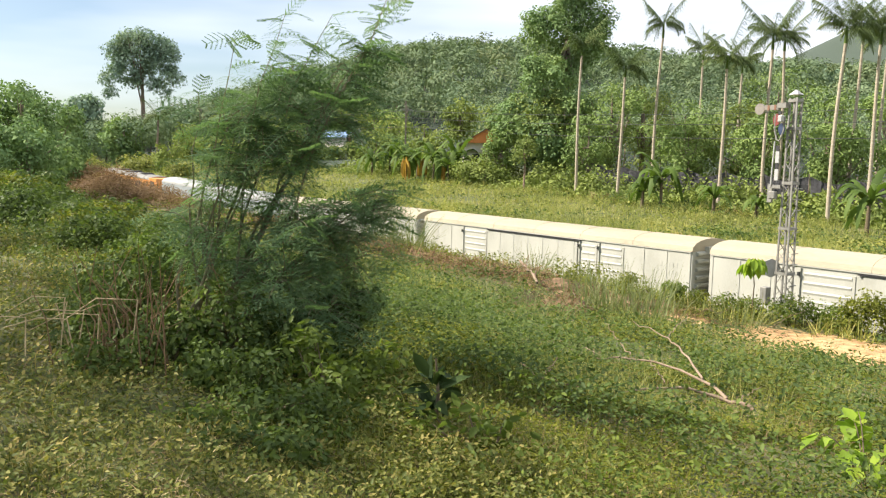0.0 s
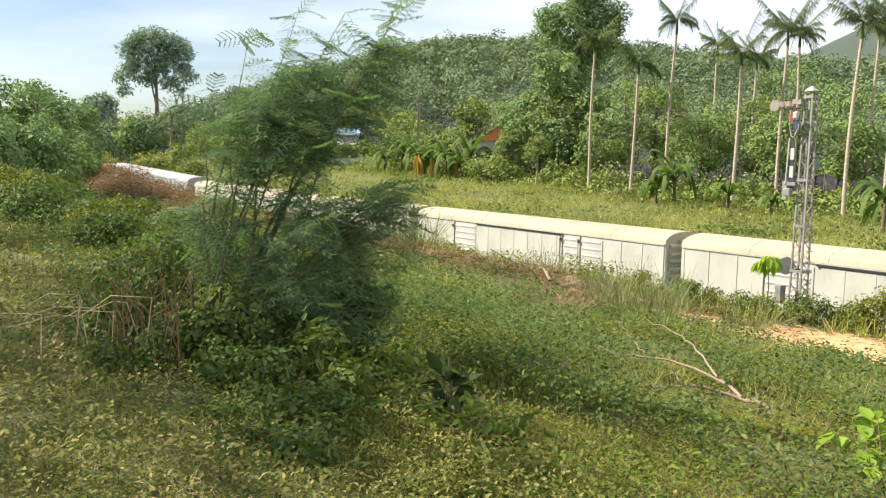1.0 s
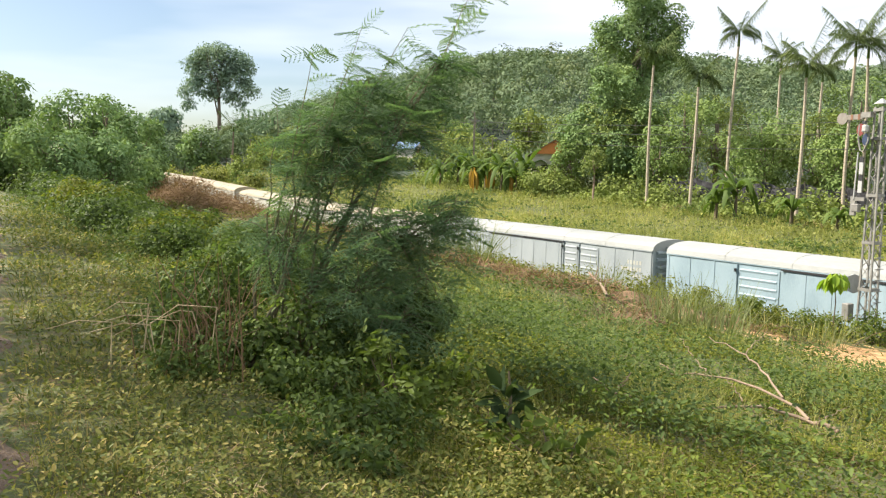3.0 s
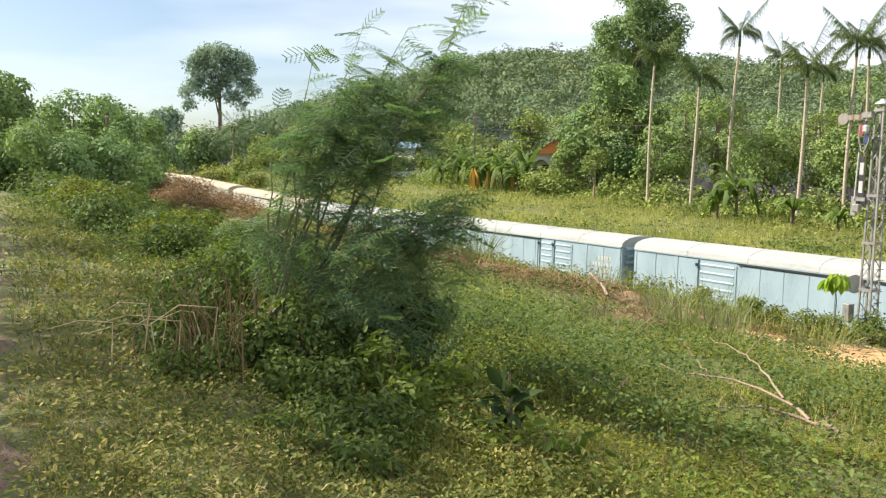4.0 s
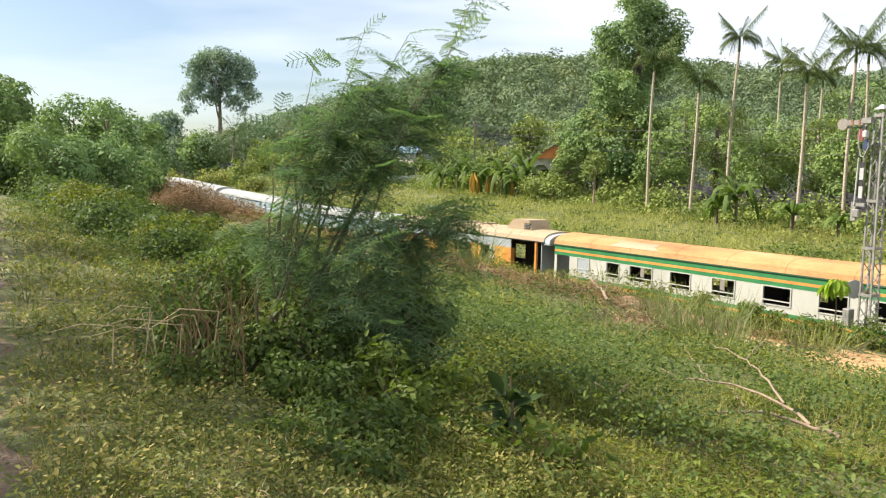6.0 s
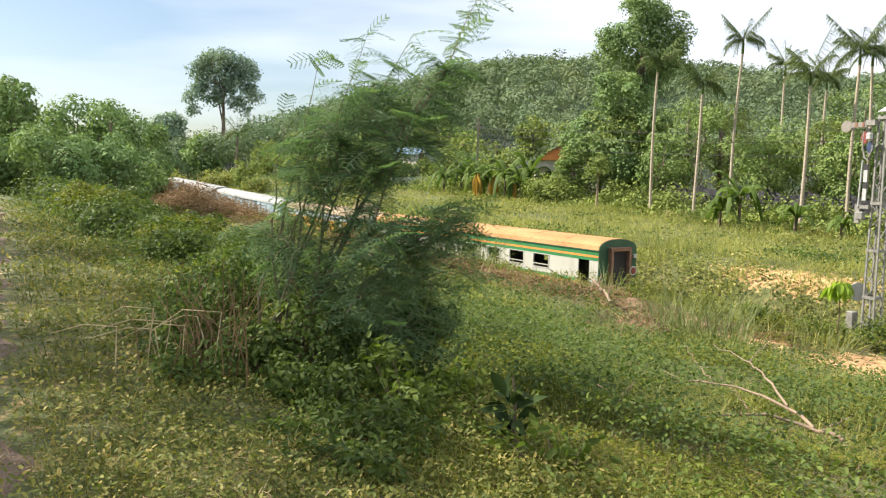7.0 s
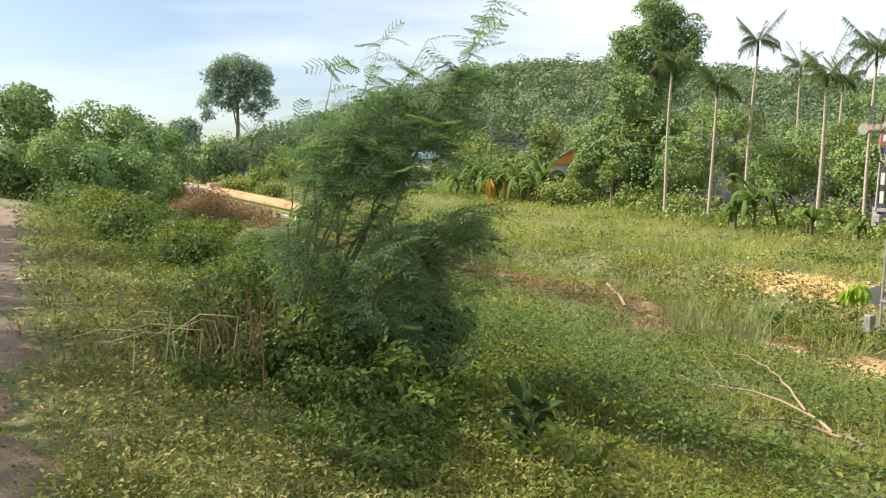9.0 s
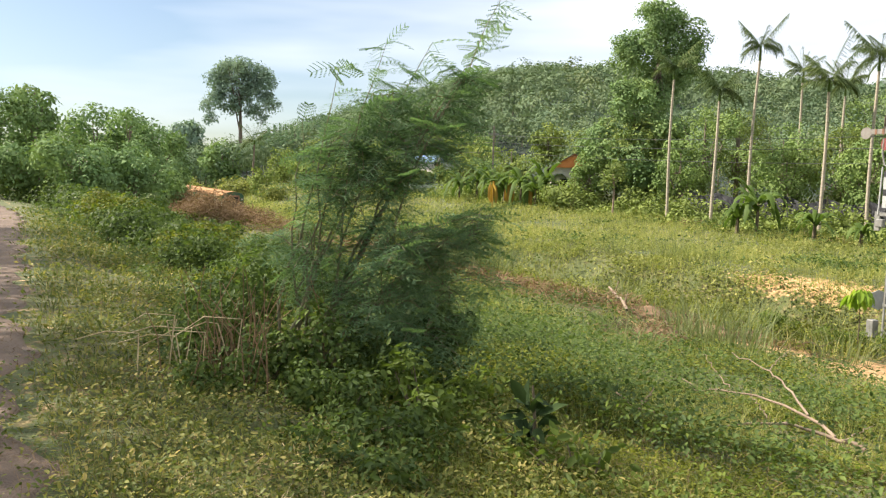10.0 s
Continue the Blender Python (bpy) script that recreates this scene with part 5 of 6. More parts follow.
broadleaf_tree(-32.4, 87, 5.4, 4.4, 3400, 0.26, M["dark_tree"], "dark green small tree by the railway", 0.03, name="roadside_tree", group="roadside trees")


def hedge_bush(x, y, h, w, n, mat="bush", size=None, label="dense green roadside bush"):
    gz = float(land(x, y))
    ob = thing("bush", pose(x, y, gz - 0.1), label, "bush", "roadside bushes")
    core = clumped([(0, 0, h * 0.45, w / 2, h / w)], 12, 0.7, 0.42)
    tubes("branchwork", [([(0, 0, 0), np.array(b[:3]) * 0.5, b[:3]], [0.03, 0.02, 0.008]) for b in core[:8]], M["stem"], ob, 5)
    sprays("foliage", n, core, size or 0.05 * (math.hypot(x, y) / 7) ** 0.7, M[mat], ob, 10, LEAF if math.hypot(x, y) < 22 else DIAMOND)
    return ob


for i in range(34):
    s = 12 + 62 * (i / 34) ** 1.25
    c = rng.uniform(2.6, 4.0) + 0.045 * s + (0.08 * s if i % 3 == 0 else 0)
    x, y = xy(c, s)
    h = 0.45 + 0.03 * s + rng.uniform(-0.2, 0.3)
    hedge_bush(x, y, h, h * rng.uniform(1.5, 2.1), 2600 if s < 30 else 1800, "weed" if i % 4 == 1 else "bush")

for deg, r, h in ((35.5, 95, 5), (33.6, 102, 6), (31.8, 62, 3.2), (30.2, 66, 3.0), (28.6, 60, 2.6), (34.5, 112, 8), (31, 74, 4.6), (28, 72, 4.0), (26.5, 62, 3.4), (25.5, 110, 6.0), (24, 118, 6), (23, 112, 4), (19.5, 165, 4.5), (16.2, 160, 4), (13.8, 140, 3), (36.5, 104, 7)):
    hedge_bush(-math.sin(radians(deg)) * r, math.cos(radians(deg)) * r, h, h * 2.0, 2200, "field" if deg < 20 else "bush")

# dark fringe of trees beyond the field
edge = [(c + 5, s * 1.04, h, w) for c, s, h, w in ((70, 77, 12, 11), (64, 76, 10, 9), (65, 68, 13, 11), (69, 62, 14, 11), (64, 61, 10, 8), (72, 54, 12, 11), (67, 50, 9, 8), (70, 46, 11, 9), (66, 41, 8.5, 8), (72, 38, 12, 10), (66, 34, 9, 8), (70, 29, 11, 10), (66, 24, 9, 9), (74, 21, 12, 10), (80, 66, 16, 12), (84, 50, 15, 12), (82, 36, 14, 12), (85, 24, 13, 12), (84, 84, 12, 11), (92, 100, 10, 11), (98, 118, 9, 11), (90, 140, 9, 12), (72, 112, 6, 8))]
for c, s, h, w in edge:
    x, y = xy(c, s)
    broadleaf_tree(x, y, h * rng.uniform(0.92, 1.05), w, 7200, 0.245, M["dark_tree"] if rng.random() < 0.6 else M["tree"], "dense dark green tree at the wood's edge", 0.06, name="wood_edge_tree", group="wood's edge", k=20)
x, y = xy(70, 72)
broadleaf_tree(x, y, 17, 14, 30000, 0.3, M["roadside"], "big dark tree draped in creepers", 0.04, 0.4, "big_tree", 16, blobs=[(0, 0, 4.5, 6.0, 0.8), (-3, 1, 8, 4.5, 0.8), (2.5, 0, 9, 4.5, 0.9), (-0.5, 0, 13, 3.8, 1.0)])
x, y = xy(78, 76)
broadleaf_tree(x, y, 26, 10, 33000, 0.3, M["roadside"], "tall tree rising over the woods", 0.5, 0.35, "tall_tree", 22, small=0.38, blobs=[(-1.2, 0, 14.5, 3.8, 0.8), (2.2, 0, 17.5, 4.4, 0.8), (-2.6, 0, 19.8, 4.4, 0.8), (2.2, 0, 21.8, 4.4, 0.8), (0.0, 0, 24.2, 3.6, 0.7)])
x, y = xy(71, 90)
broadleaf_tree(x, y, 13, 5.5, 2600, 0.35, M["tree"], "slim light green tree", 0.35, 0.14, "slim_tree", 14)
for deg, r, h in ((-4.5, 128, 6), (-2, 124, 5), (0.2, 130, 6.5), (5.2, 128, 6), (7.5, 135, 7), (9.5, 140, 6), (11.5, 150, 7), (-3.2, 150, 8), (-0.8, 158, 8), (5.8, 165, 9), (8.5, 172, 9), (13, 165, 8), (14.5, 150, 6), (2.7, 190, 9), (0.4, 185, 9), (11, 185, 9)):
    broadleaf_tree(-math.sin(radians(deg)) * r, math.cos(radians(deg)) * r, h * rng.uniform(0.9, 1.1), h * 1.15, 2600, 0.4, M["tree"], "small green tree on the rising ground", 0.05, name="hillside_tree", group="hillside trees", k=14)
x, y = xy(60, 64.5)
broadleaf_tree(x, y, 7.2, 3.4, 900, 0.26, M["tree"], "small light green tree with a bare forked stem", 0.4, 0.11, "small_tree", 7, "deadwood", small=0.3)


broadleaf_tree(14.9, 97, 8.5, 5.2, 5200, 0.24, M["dark_tree"], "dense dark green tree beside the house", 0.03, name="wood_edge_tree", group="wood's edge", k=20)
hedge = ((11.0, 96, 3.6), (12.9, 95, 4.4), (-11.8, 152, 3.4), (-8.6, 150, 3.0), (-5.4, 151, 3.4))


def undergrowth():
    n = 5200
    c, s = rng.uniform(60, 68, n), rng.uniform(16, 110, n)
    x, y = xy(c, s)
    per = 8
    x, y, c = np.repeat(x, per), np.repeat(y, per), np.repeat(c, per)
    x, y = x + rng.normal(scale=0.5, size=len(x)), y + rng.normal(scale=0.5, size=len(x))
    z = land(x, y) + rng.random(len(x)) ** 1.3 * (0.5 + 2.2 * smooth(60, 66, c)) * (0.7 + 0.5 * waves(x * 0.7, y * 0.7))
    m = len(x)
    ob = spread("undergrowth", DIAMOND, np.stack([x, y, z], 1), rng.uniform(0, 6.3, m), rng.normal(scale=0.6, size=m), rng.normal(scale=0.5, size=m), 0.4 * rng.uniform(0.6, 1.4, m), M["tree"])
    tagged(ob, "tangled green undergrowth below the trees", "undergrowth", kind="stuff")


undergrowth()
for x, y, top, lean, crown in ((20.8, 82.7, 14.6, (0.2, 0), 2.8), (23.9, 77.8, 11.7, (0.3, 0), 2.9), (27.8, 79.1, 16.2, (0.4, -0.3), 2.6), (30.1, 68.1, 11.6, (0.1, 0), 2.9), (34.4, 68.9, 13.7, (0.2, 0), 3.0),
                               (34.2, 57.8, 12.6, (0.5, 0), 2.8), (38.2, 59.2, 12.8, (0.2, 0), 2.8), (37.1, 90.6, 15.6, (0.2, 0), 2.8), (39.9, 86.3, 13.5, (0.1, 0), 2.8), (37.3, 71.6, 14.0, (-0.2, 0), 2.8), (42.0, 68.0, 14.6, (0.4, 0), 2.7), (46.5, 71, 14.4, (0.2, 0), 2.7)):
    areca_palm(x, y, top, lean, crown, 19)
for x, y, h in ((7.0, 102.4, 6.0), (10, 101.0, 6.2), (3.6, 107, 5.6), (1.5, 113, 5.5), (25.0, 68.7, 5.2), (27.4, 63.0, 3.4), (33.4, 51.6, 4.6), (29.8, 60.4, 2.6), (5.0, 104.5, 5.0), (8.6, 99.5, 4.4), (-1.0, 112, 5.0), (23.6, 69.5, 3.6), (12.2, 103, 4.6)):
    banana_plant(x, y, h * 1.2, 15)


for x, y, h in hedge:
    hedge_bush(x, y, h, h * 1.6, 1500, "tree", label="leafy bush before a house")


palm = areca_palm(-45.5, 168, 10.2, (0.4, 0), 4.2, 17, 0.2, "bark")
palm["label"] = "dark coconut palm standing below the skyline"
for x, y, z, n in ((3.4, 101.4, 3.0, 5), (5.6, 103.2, 2.6, 6), (8.2, 99.8, 1.9, 5)):
    ob = thing("withered_leaves", pose(x, y, float(land(x, y))), "withered yellow-brown banana leaves hanging down", "banana leaves", "withered banana leaves")
    lean_to = rng.uniform(0, 6.3, n)
    spread("leaves", (LEAF[0] * (0.4, 1, 1), LEAF[1]), np.stack([np.cos(lean_to) * 0.25, np.sin(lean_to) * 0.25, np.full(n, z + 0.4)], 1), lean_to, np.full(n, -1.35), rng.normal(scale=0.4, size=n), np.full(n, z), M["withered"], ob)
    tubes("stalk", [([(0, 0, -0.2), (0.05, 0, z + 0.45)], [0.13, 0.07])], M["withered"], ob, 7)


# ---- shade trees across the road ----
for c, s, h, w, n in ((-6.8, 11.6, 11.0, 6.8, 3700), (-6.2, 17.0, 11.5, 7.5, 2700), (-6.2, 23.5, 11.0, 7.5, 3900), (-6.8, 31.0, 11.0, 8.0, 3900)):
    x, y = xy(c, s)
    broadleaf_tree(x, y, h, w, n, 0.22, M["tree"], "leafy shade tree across the road", 0.42, name="shade_tree", k=22, group="shade trees")


# ---- the feathery bush ----
def compound_leaf():
    """A twice-feathered leaf along +y, one unit long."""
    vs, fs = [], []
    for i in range(6):
        t = 0.16 + 0.84 * i / 5
        z0 = -0.42 * t * t
        plen = 0.40 * math.sin(math.pi * (0.22 + 0.62 * i / 5))
        for sgn in (-1, 1):
            dx, dy, dz = sgn * 0.86, 0.5, -0.12
            for j in range(6):
                q = plen * (0.08 + 0.92 * j / 5)
                bx, by, bz = dx * q, t + dy * q, z0 + dz * q - 0.35 * q * q
                for side in (-1, 1):
                    ey = side * 0.86
                    ex = sgn * 0.45 if side > 0 else sgn * 0.15
                    ln, wd = 0.075, 0.026
                    k = len(vs)
                    vs += [(bx - wd * 0.86 * sgn, by - wd * 0.5, bz), (bx + wd * 0.86 * sgn, by + wd * 0.5, bz), (bx + ex * ln, by + ey * ln, bz - 0.012)]
                    fs.append((k, k + 1, k + 2))
    # midrib
    for i in range(6):
        t0, t1 = i / 6, (i + 1) / 6
        k = len(vs)
        vs += [(-0.008, t0, -0.42 * t0 * t0), (0.008, t0, -0.42 * t0 * t0), (0.008, t1, -0.42 * t1 * t1), (-0.008, t1, -0.42 * t1 * t1)]
        fs += [(k, k + 1, k + 2), (k, k + 2, k + 3)]
    return np.array(vs), np.array(fs)


def bend(a, b, sag, n=9):
    a, b = np.array(a, float), np.array(b, float)
    t = np.linspace(0, 1, n)[:, None]
    return a + (b - a) * t + np.array((0, 0, 1.0)) * sag * 4 * t * (1 - t)


def feather_bush():
    bx, by = -1.45, 6.75
    gz = float(land(bx, by))
    bush = thing("feathery_bush", pose(0, 0, 0), "leaning bush with feathery leaves on thin brown stems", "bush")
    base = np.array((bx, by, gz))
    tips = [((0.34, 7.5, 3.5), 0.05), ((-0.38, 7.4, 2.9), 0.12), ((-0.79, 7.3, 2.88), 0.1), ((-1.18, 7.0, 2.6), 0.1), ((0.3, 7.4, 1.3), 0.45), ((0.2, 7.2, 0.95), 0.45), ((-1.5, 7.0, 2.15), 0.15), ((-0.95, 7.1, 2.3), 0.1), ((0.0, 7.4, 2.75), 0.1)]
    # leafy boughs: centre, radius, flatness
    boughs = [(-0.95, 7.0, 1.5, 0.5, 0.9), (-0.5, 7.2, 1.95, 0.45, 0.8), (-1.25, 7.1, 1.9, 0.32, 1.1), (-0.6, 7.0, 1.0, 0.55, 0.8), (-0.2, 7.0, 0.72, 0.5, 0.8), (-0.75, 6.8, 0.55, 0.6, 0.8), (-0.1, 7.1, 1.08, 0.4, 0.55),
              (0.14, 7.2, 1.2, 0.28, 0.5), (-1.4, 6.9, 0.95, 0.42, 1.0), (-0.3, 7.3, 2.3, 0.32, 0.7), (-0.8, 7.3, 2.3, 0.24, 0.9), (-0.08, 7.4, 2.55, 0.22, 0.6), (-0.35, 6.7, 0.3, 0.45, 0.7)]
    lines, pos, yaw, tilt, size = [], [], [], [], []

    def leaves_on(pts, first, step, big, rise=-0.1):
        seg = np.linalg.norm(np.diff(pts, axis=0), axis=1)
        cum = np.concatenate([[0], np.cumsum(seg)])
        d, side = cum[-1] * first, 1
        while d < cum[-1]:
            q = np.array([np.interp(d, cum, pts[:, i]) for i in range(3)])
            way = pts[min(np.searchsorted(cum, d), len(pts) - 1)] - pts[max(np.searchsorted(cum, d) - 1, 0)]
            pos.append(q)
            yaw.append(math.atan2(-way[0], way[1]) + side * rng.uniform(0.5, 1.4))
            tilt.append(rng.normal(rise, 0.35))
            size.append(big * rng.uniform(0.75, 1.2))
            side = -side
            d += step
        pos.append(pts[-1])
        yaw.append(rng.uniform(0, 6.3))
        tilt.append(0.1)
        size.append(big * 0.8)

    for tip, sag in tips:
        start = base + (rng.normal() * 0.15, rng.normal() * 0.12, -0.05)
        pts = bend(start, tip, sag)
        pts[1:-1] += rng.normal(scale=0.03, size=(7, 3))
        pts += np.array((0.09, 0.02, 0)) * (np.linspace(0, 1, 9) ** 3 - np.linspace(0, 1, 9))[:, None] * 2
        lines.append((pts, np.linspace(0.015, 0.002, 9)))
        leaves_on(pts, 0.5, 0.05, 0.29, 0.3)
    for x, y, z, r, f in boughs:
        hub = np.array((x, y, z))
        pts = bend(base + (rng.normal() * 0.15, rng.normal() * 0.12, 0), hub, 0.2)
        pts[1:-1] += rng.normal(scale=0.03, size=(7, 3))
        lines.append((pts, np.linspace(0.017, 0.006, 9)))
        for _ in range(int((60 if x < -0.3 else 36) * r)):
            d = rng.normal(size=3) * (1, 1, f)
            d /= np.linalg.norm(d)
            end = hub + d * r * rng.uniform(0.6, 1.15) * (1, 1, f)
            tw = bend(hub + d * r * 0.15 + rng.normal(scale=0.06, size=3), end, 0.06, 5)
            lines.append((tw, np.linspace(0.005, 0.002, 5)))
            leaves_on(tw, 0.2, 0.065, 0.25)
    tubes("branchwork", lines, M["twig"], bush, 5, "thin olive-brown stems")
    m = len(pos)
    spread("foliage", compound_leaf(), np.array(pos), np.array(yaw), np.array(tilt), rng.normal(scale=0.35, size=m), np.array(size), M["feather"], bush, "feathery green leaflets")


feather_bush()


def low_shrub(name, blobs, n, size, mat, label, stems=True, category="shrub"):
    x, y = blobs[0][0], blobs[0][1]
    gz = float(land(x, y))
    ob = thing(name, pose(x, y, gz), label, category)
    local = [(bx - x, by - y, bz, r, f) for bx, by, bz, r, f in blobs]
    core = clumped(local, 7, 0.65, 0.5)
    if stems:
        tubes("branchwork", [([(0, 0, -0.1), np.array(b[:3]) * (0.6, 0.6, 0.35), b[:3]], [0.012, 0.009, 0.004]) for b in core[:14]], M["stem"], ob, 5)
    sprays("foliage", n, core, size, M[mat], ob, 8, LEAF, 1.9, 0.7)
    return ob


low_shrub("shrub", [(-1.7, 6.5, 0.3, 0.6, 0.8), (-2.4, 6.9, 0.25, 0.6, 0.8), (-1.1, 6.3, 0.2, 0.6, 0.8), (-0.5, 6.4, 0.1, 0.55, 0.8), (-2.7, 7.8, 0.35, 0.7, 0.8), (-1.9, 7.5, 0.6, 0.7, 0.9), (-0.3, 6.9, 0.2, 0.6, 0.9)], 9000, 0.058, "bush", "dense dark weeds round the feathery bush")
low_shrub("shrub", [(-0.9, 5.5, 0.15, 0.4, 0.8), (-0.5, 5.15, 0.12, 0.38, 0.8), (-0.25, 4.8, 0.1, 0.32, 0.8), (-1.35, 5.85, 0.15, 0.42, 0.8), (-0.75, 4.85, 0.05, 0.3, 0.7), (-1.9, 6.0, 0.12, 0.4, 0.7), (-0.75, 4.4, 0.1, 0.3, 0.8), (-0.4, 4.2, 0.1, 0.28, 0.8), (-1.1, 4.9, 0.1, 0.3, 0.7)], 6800, 0.05, "bush", "dark leafy weeds at the foot of the bush")
low_shrub("creeper", [(-0.25, 5.6, 0.1, 0.35, 1.0), (-0.45, 5.9, 0.35, 0.3, 1.1), (-0.05, 5.5, 0.0, 0.35, 0.8), (0.05, 6.1, 0.1, 0.35, 0.9)], 1300, 0.07, "vivid", "heart-leaved creeper climbing the bush", category="creeper")
x, y = xy(26.0, 11.6)
low_shrub("shrub", [(x, y, 0.7, 1.2, 0.8), (x + 1.1, y - 0.3, 0.7, 1.1, 0.8), (x + 2.2, y - 0.6, 0.6, 1.1, 0.8)], 6000, 0.11, "weed", "leafy green shrub below the signal mast")
x, y = xy(23.2, 19.0)
low_shrub("shrub", [(x, y, 0.6, 0.6, 1.5), (x + 0.5, y - 0.4, 0.4, 0.5, 1.2)], 900, 0.09, "weed", "thin feathery shrub on the bank's crest")
x, y = xy(23.4, 16.2)
low_shrub("shrub", [(x, y, 0.5, 0.7, 1.2)], 800, 0.09, "weed", "small green shrub on the bank's crest")
for c, s, r, up in ((24.6, 15.6, 0.8, 0.5), (25.2, 13.9, 0.9, 0.5), (24.0, 17.6, 0.6, 0.7), (25.6, 12.6, 0.8, 0.45)):
    x, y = xy(c, s)
    low_shrub("shrub", [(x, y, up, r, 0.8), (x + 0.7, y - 0.3, up * 0.7, r * 0.8, 0.8)], 1500, 0.1, "vivid", "fresh green shrub along the cutting's crest")


def big_leaved_plant(x, y, n, high, leaf):
    gz = float(land(x, y))
    ob = thing("leafy_plant", pose(x, y, gz), "low plant with large hanging light green leaves", "plant")
    lines, pos, yaw, tilt, size = [], [], [], [], []
    for i in range(7):
        a = i * 0.9 + rng.normal() * 0.2
        end = np.array((math.cos(a) * 0.34, math.sin(a) * 0.34, high * rng.uniform(0.6, 1.1)))
        stem = bend((0, 0, -0.05), end, 0.12, 7)
        lines.append((stem, np.linspace(0.008, 0.003, 7)))
        for _ in range(n // 7):
            q = rng.integers(2, 7)
            pos.append(stem[q])
            yaw.append(a - math.pi / 2 + rng.normal() * 0.9)
            tilt.append(rng.normal(-0.55, 0.4))
            size.append(leaf * rng.uniform(0.6, 1.25))
    tubes("stems", lines, M["stem"], ob, 5)
    spread("leaves", (LEAF[0] * (1.25, 1, 1), LEAF[1]), np.array(pos), np.array(yaw), np.array(tilt), rng.normal(scale=0.35, size=len(pos)), np.array(size), M["bright"], ob)


low_shrub("leafy_plant", [(0.75, 4.75, 0.12, 0.3, 0.9), (0.45, 4.95, 0.1, 0.25, 0.8)], 260, 0.085, "vivid", "low plant with broad green leaves", category="plant")


big_leaved_plant(3.72, 5.45, 63, 0.5, 0.17)


def sapling():
    x, y = xy(24.7, 14.9)
    gz = float(land(x, y))
    ob = thing("sapling", pose(x, y, gz), "young sapling with drooping yellow-green leaves", "sapling")
    tubes("stem", [([(0, 0, -0.1), (0.05, 0, 1.2), (0, 0.1, 2.15)], [0.025, 0.018, 0.008])], M["stem"], ob, 6)
    n = 46
    a = rng.uniform(0, 6.3, n)
    off = rng.uniform(0.05, 0.35, n)
    p = np.stack([np.cos(a) * off, np.sin(a) * off, 2.15 - off * 0.4 + rng.normal(scale=0.06, size=n)], 1)
    spread("leaves", LEAF, p, a - np.pi / 2, rng.uniform(-1.5, -0.9, n), rng.normal(scale=0.5, size=n), rng.uniform(0.35, 0.6, n), M["bright"], ob)


sapling()


def dark_plant():
    x, y = 0.44, 5.2
    gz = float(land(x, y))
    ob = thing("broad_leaved_plant", pose(x, y, gz), "dark plant with long upright leaves", "plant")
    tubes("stem", [([(0, 0, -0.05), (0.02, 0, 0.25), (0, 0, 0.5)], [0.016, 0.012, 0.007])], M["stem"], ob, 6)
    n = 30
    a = rng.uniform(0, 6.3, n)
    p = np.stack([np.cos(a) * 0.05, np.sin(a) * 0.05, rng.uniform(0.08, 0.42, n)], 1)
    spread("leaves", (LEAF[0] * (0.8, 1, 1), LEAF[1]), p, a - np.pi / 2, rng.uniform(-0.3, 1.2, n), rng.normal(scale=0.7, size=n), rng.uniform(0.14, 0.26, n), M["dark_leaf"], ob)


dark_plant()


def reeds(name, x, y, n, h, wide, label, mat="reed"):
    gz = float(land(x, y))
    ob = thing(name, pose(x, y, gz), label, "grass clump", "tall grass clumps")
    a = rng.uniform(0, 6.3, n)
    off = rng.random(n) ** 0.6 * wide
    p = np.stack([np.cos(a) * off, np.sin(a) * off, np.zeros(n) - 0.05], 1)
    spread("blades", THIN, p, a - np.pi / 2 + rng.normal(scale=0.5, size=n), rng.normal(1.15, 0.28, n), rng.normal(scale=0.6, size=n), h * rng.uniform(0.55, 1.25, n), M[mat], ob)


for c, s, n, h, wide in ((18.2, 15.6, 330, 1.7, 0.9), (17.9, 14.0, 260, 1.5, 0.8), (17.2, 15.9, 220, 1.4, 0.9), (22.8, 35.5, 200, 2.6, 0.8), (23.3, 33.5, 160, 2.2, 0.6), (22.5, 14.0, 160, 1.2, 0.7), (13.0, 13.5, 220, 0.9, 0.7), (24.5, 25.5, 160, 1.5, 0.7), (38.5, 36, 200, 1.4, 1.0), (37.5, 40, 200, 1.5, 1.0), (39.5, 33, 180, 1.2, 0.9)):
    x, y = xy(c, s)
    reeds("tall_grass", x, y, int(n * 0.62), h, wide * 1.15, "clump of tall thin grass on the bank" if c < 30 else "clump of tall grass by the railway")


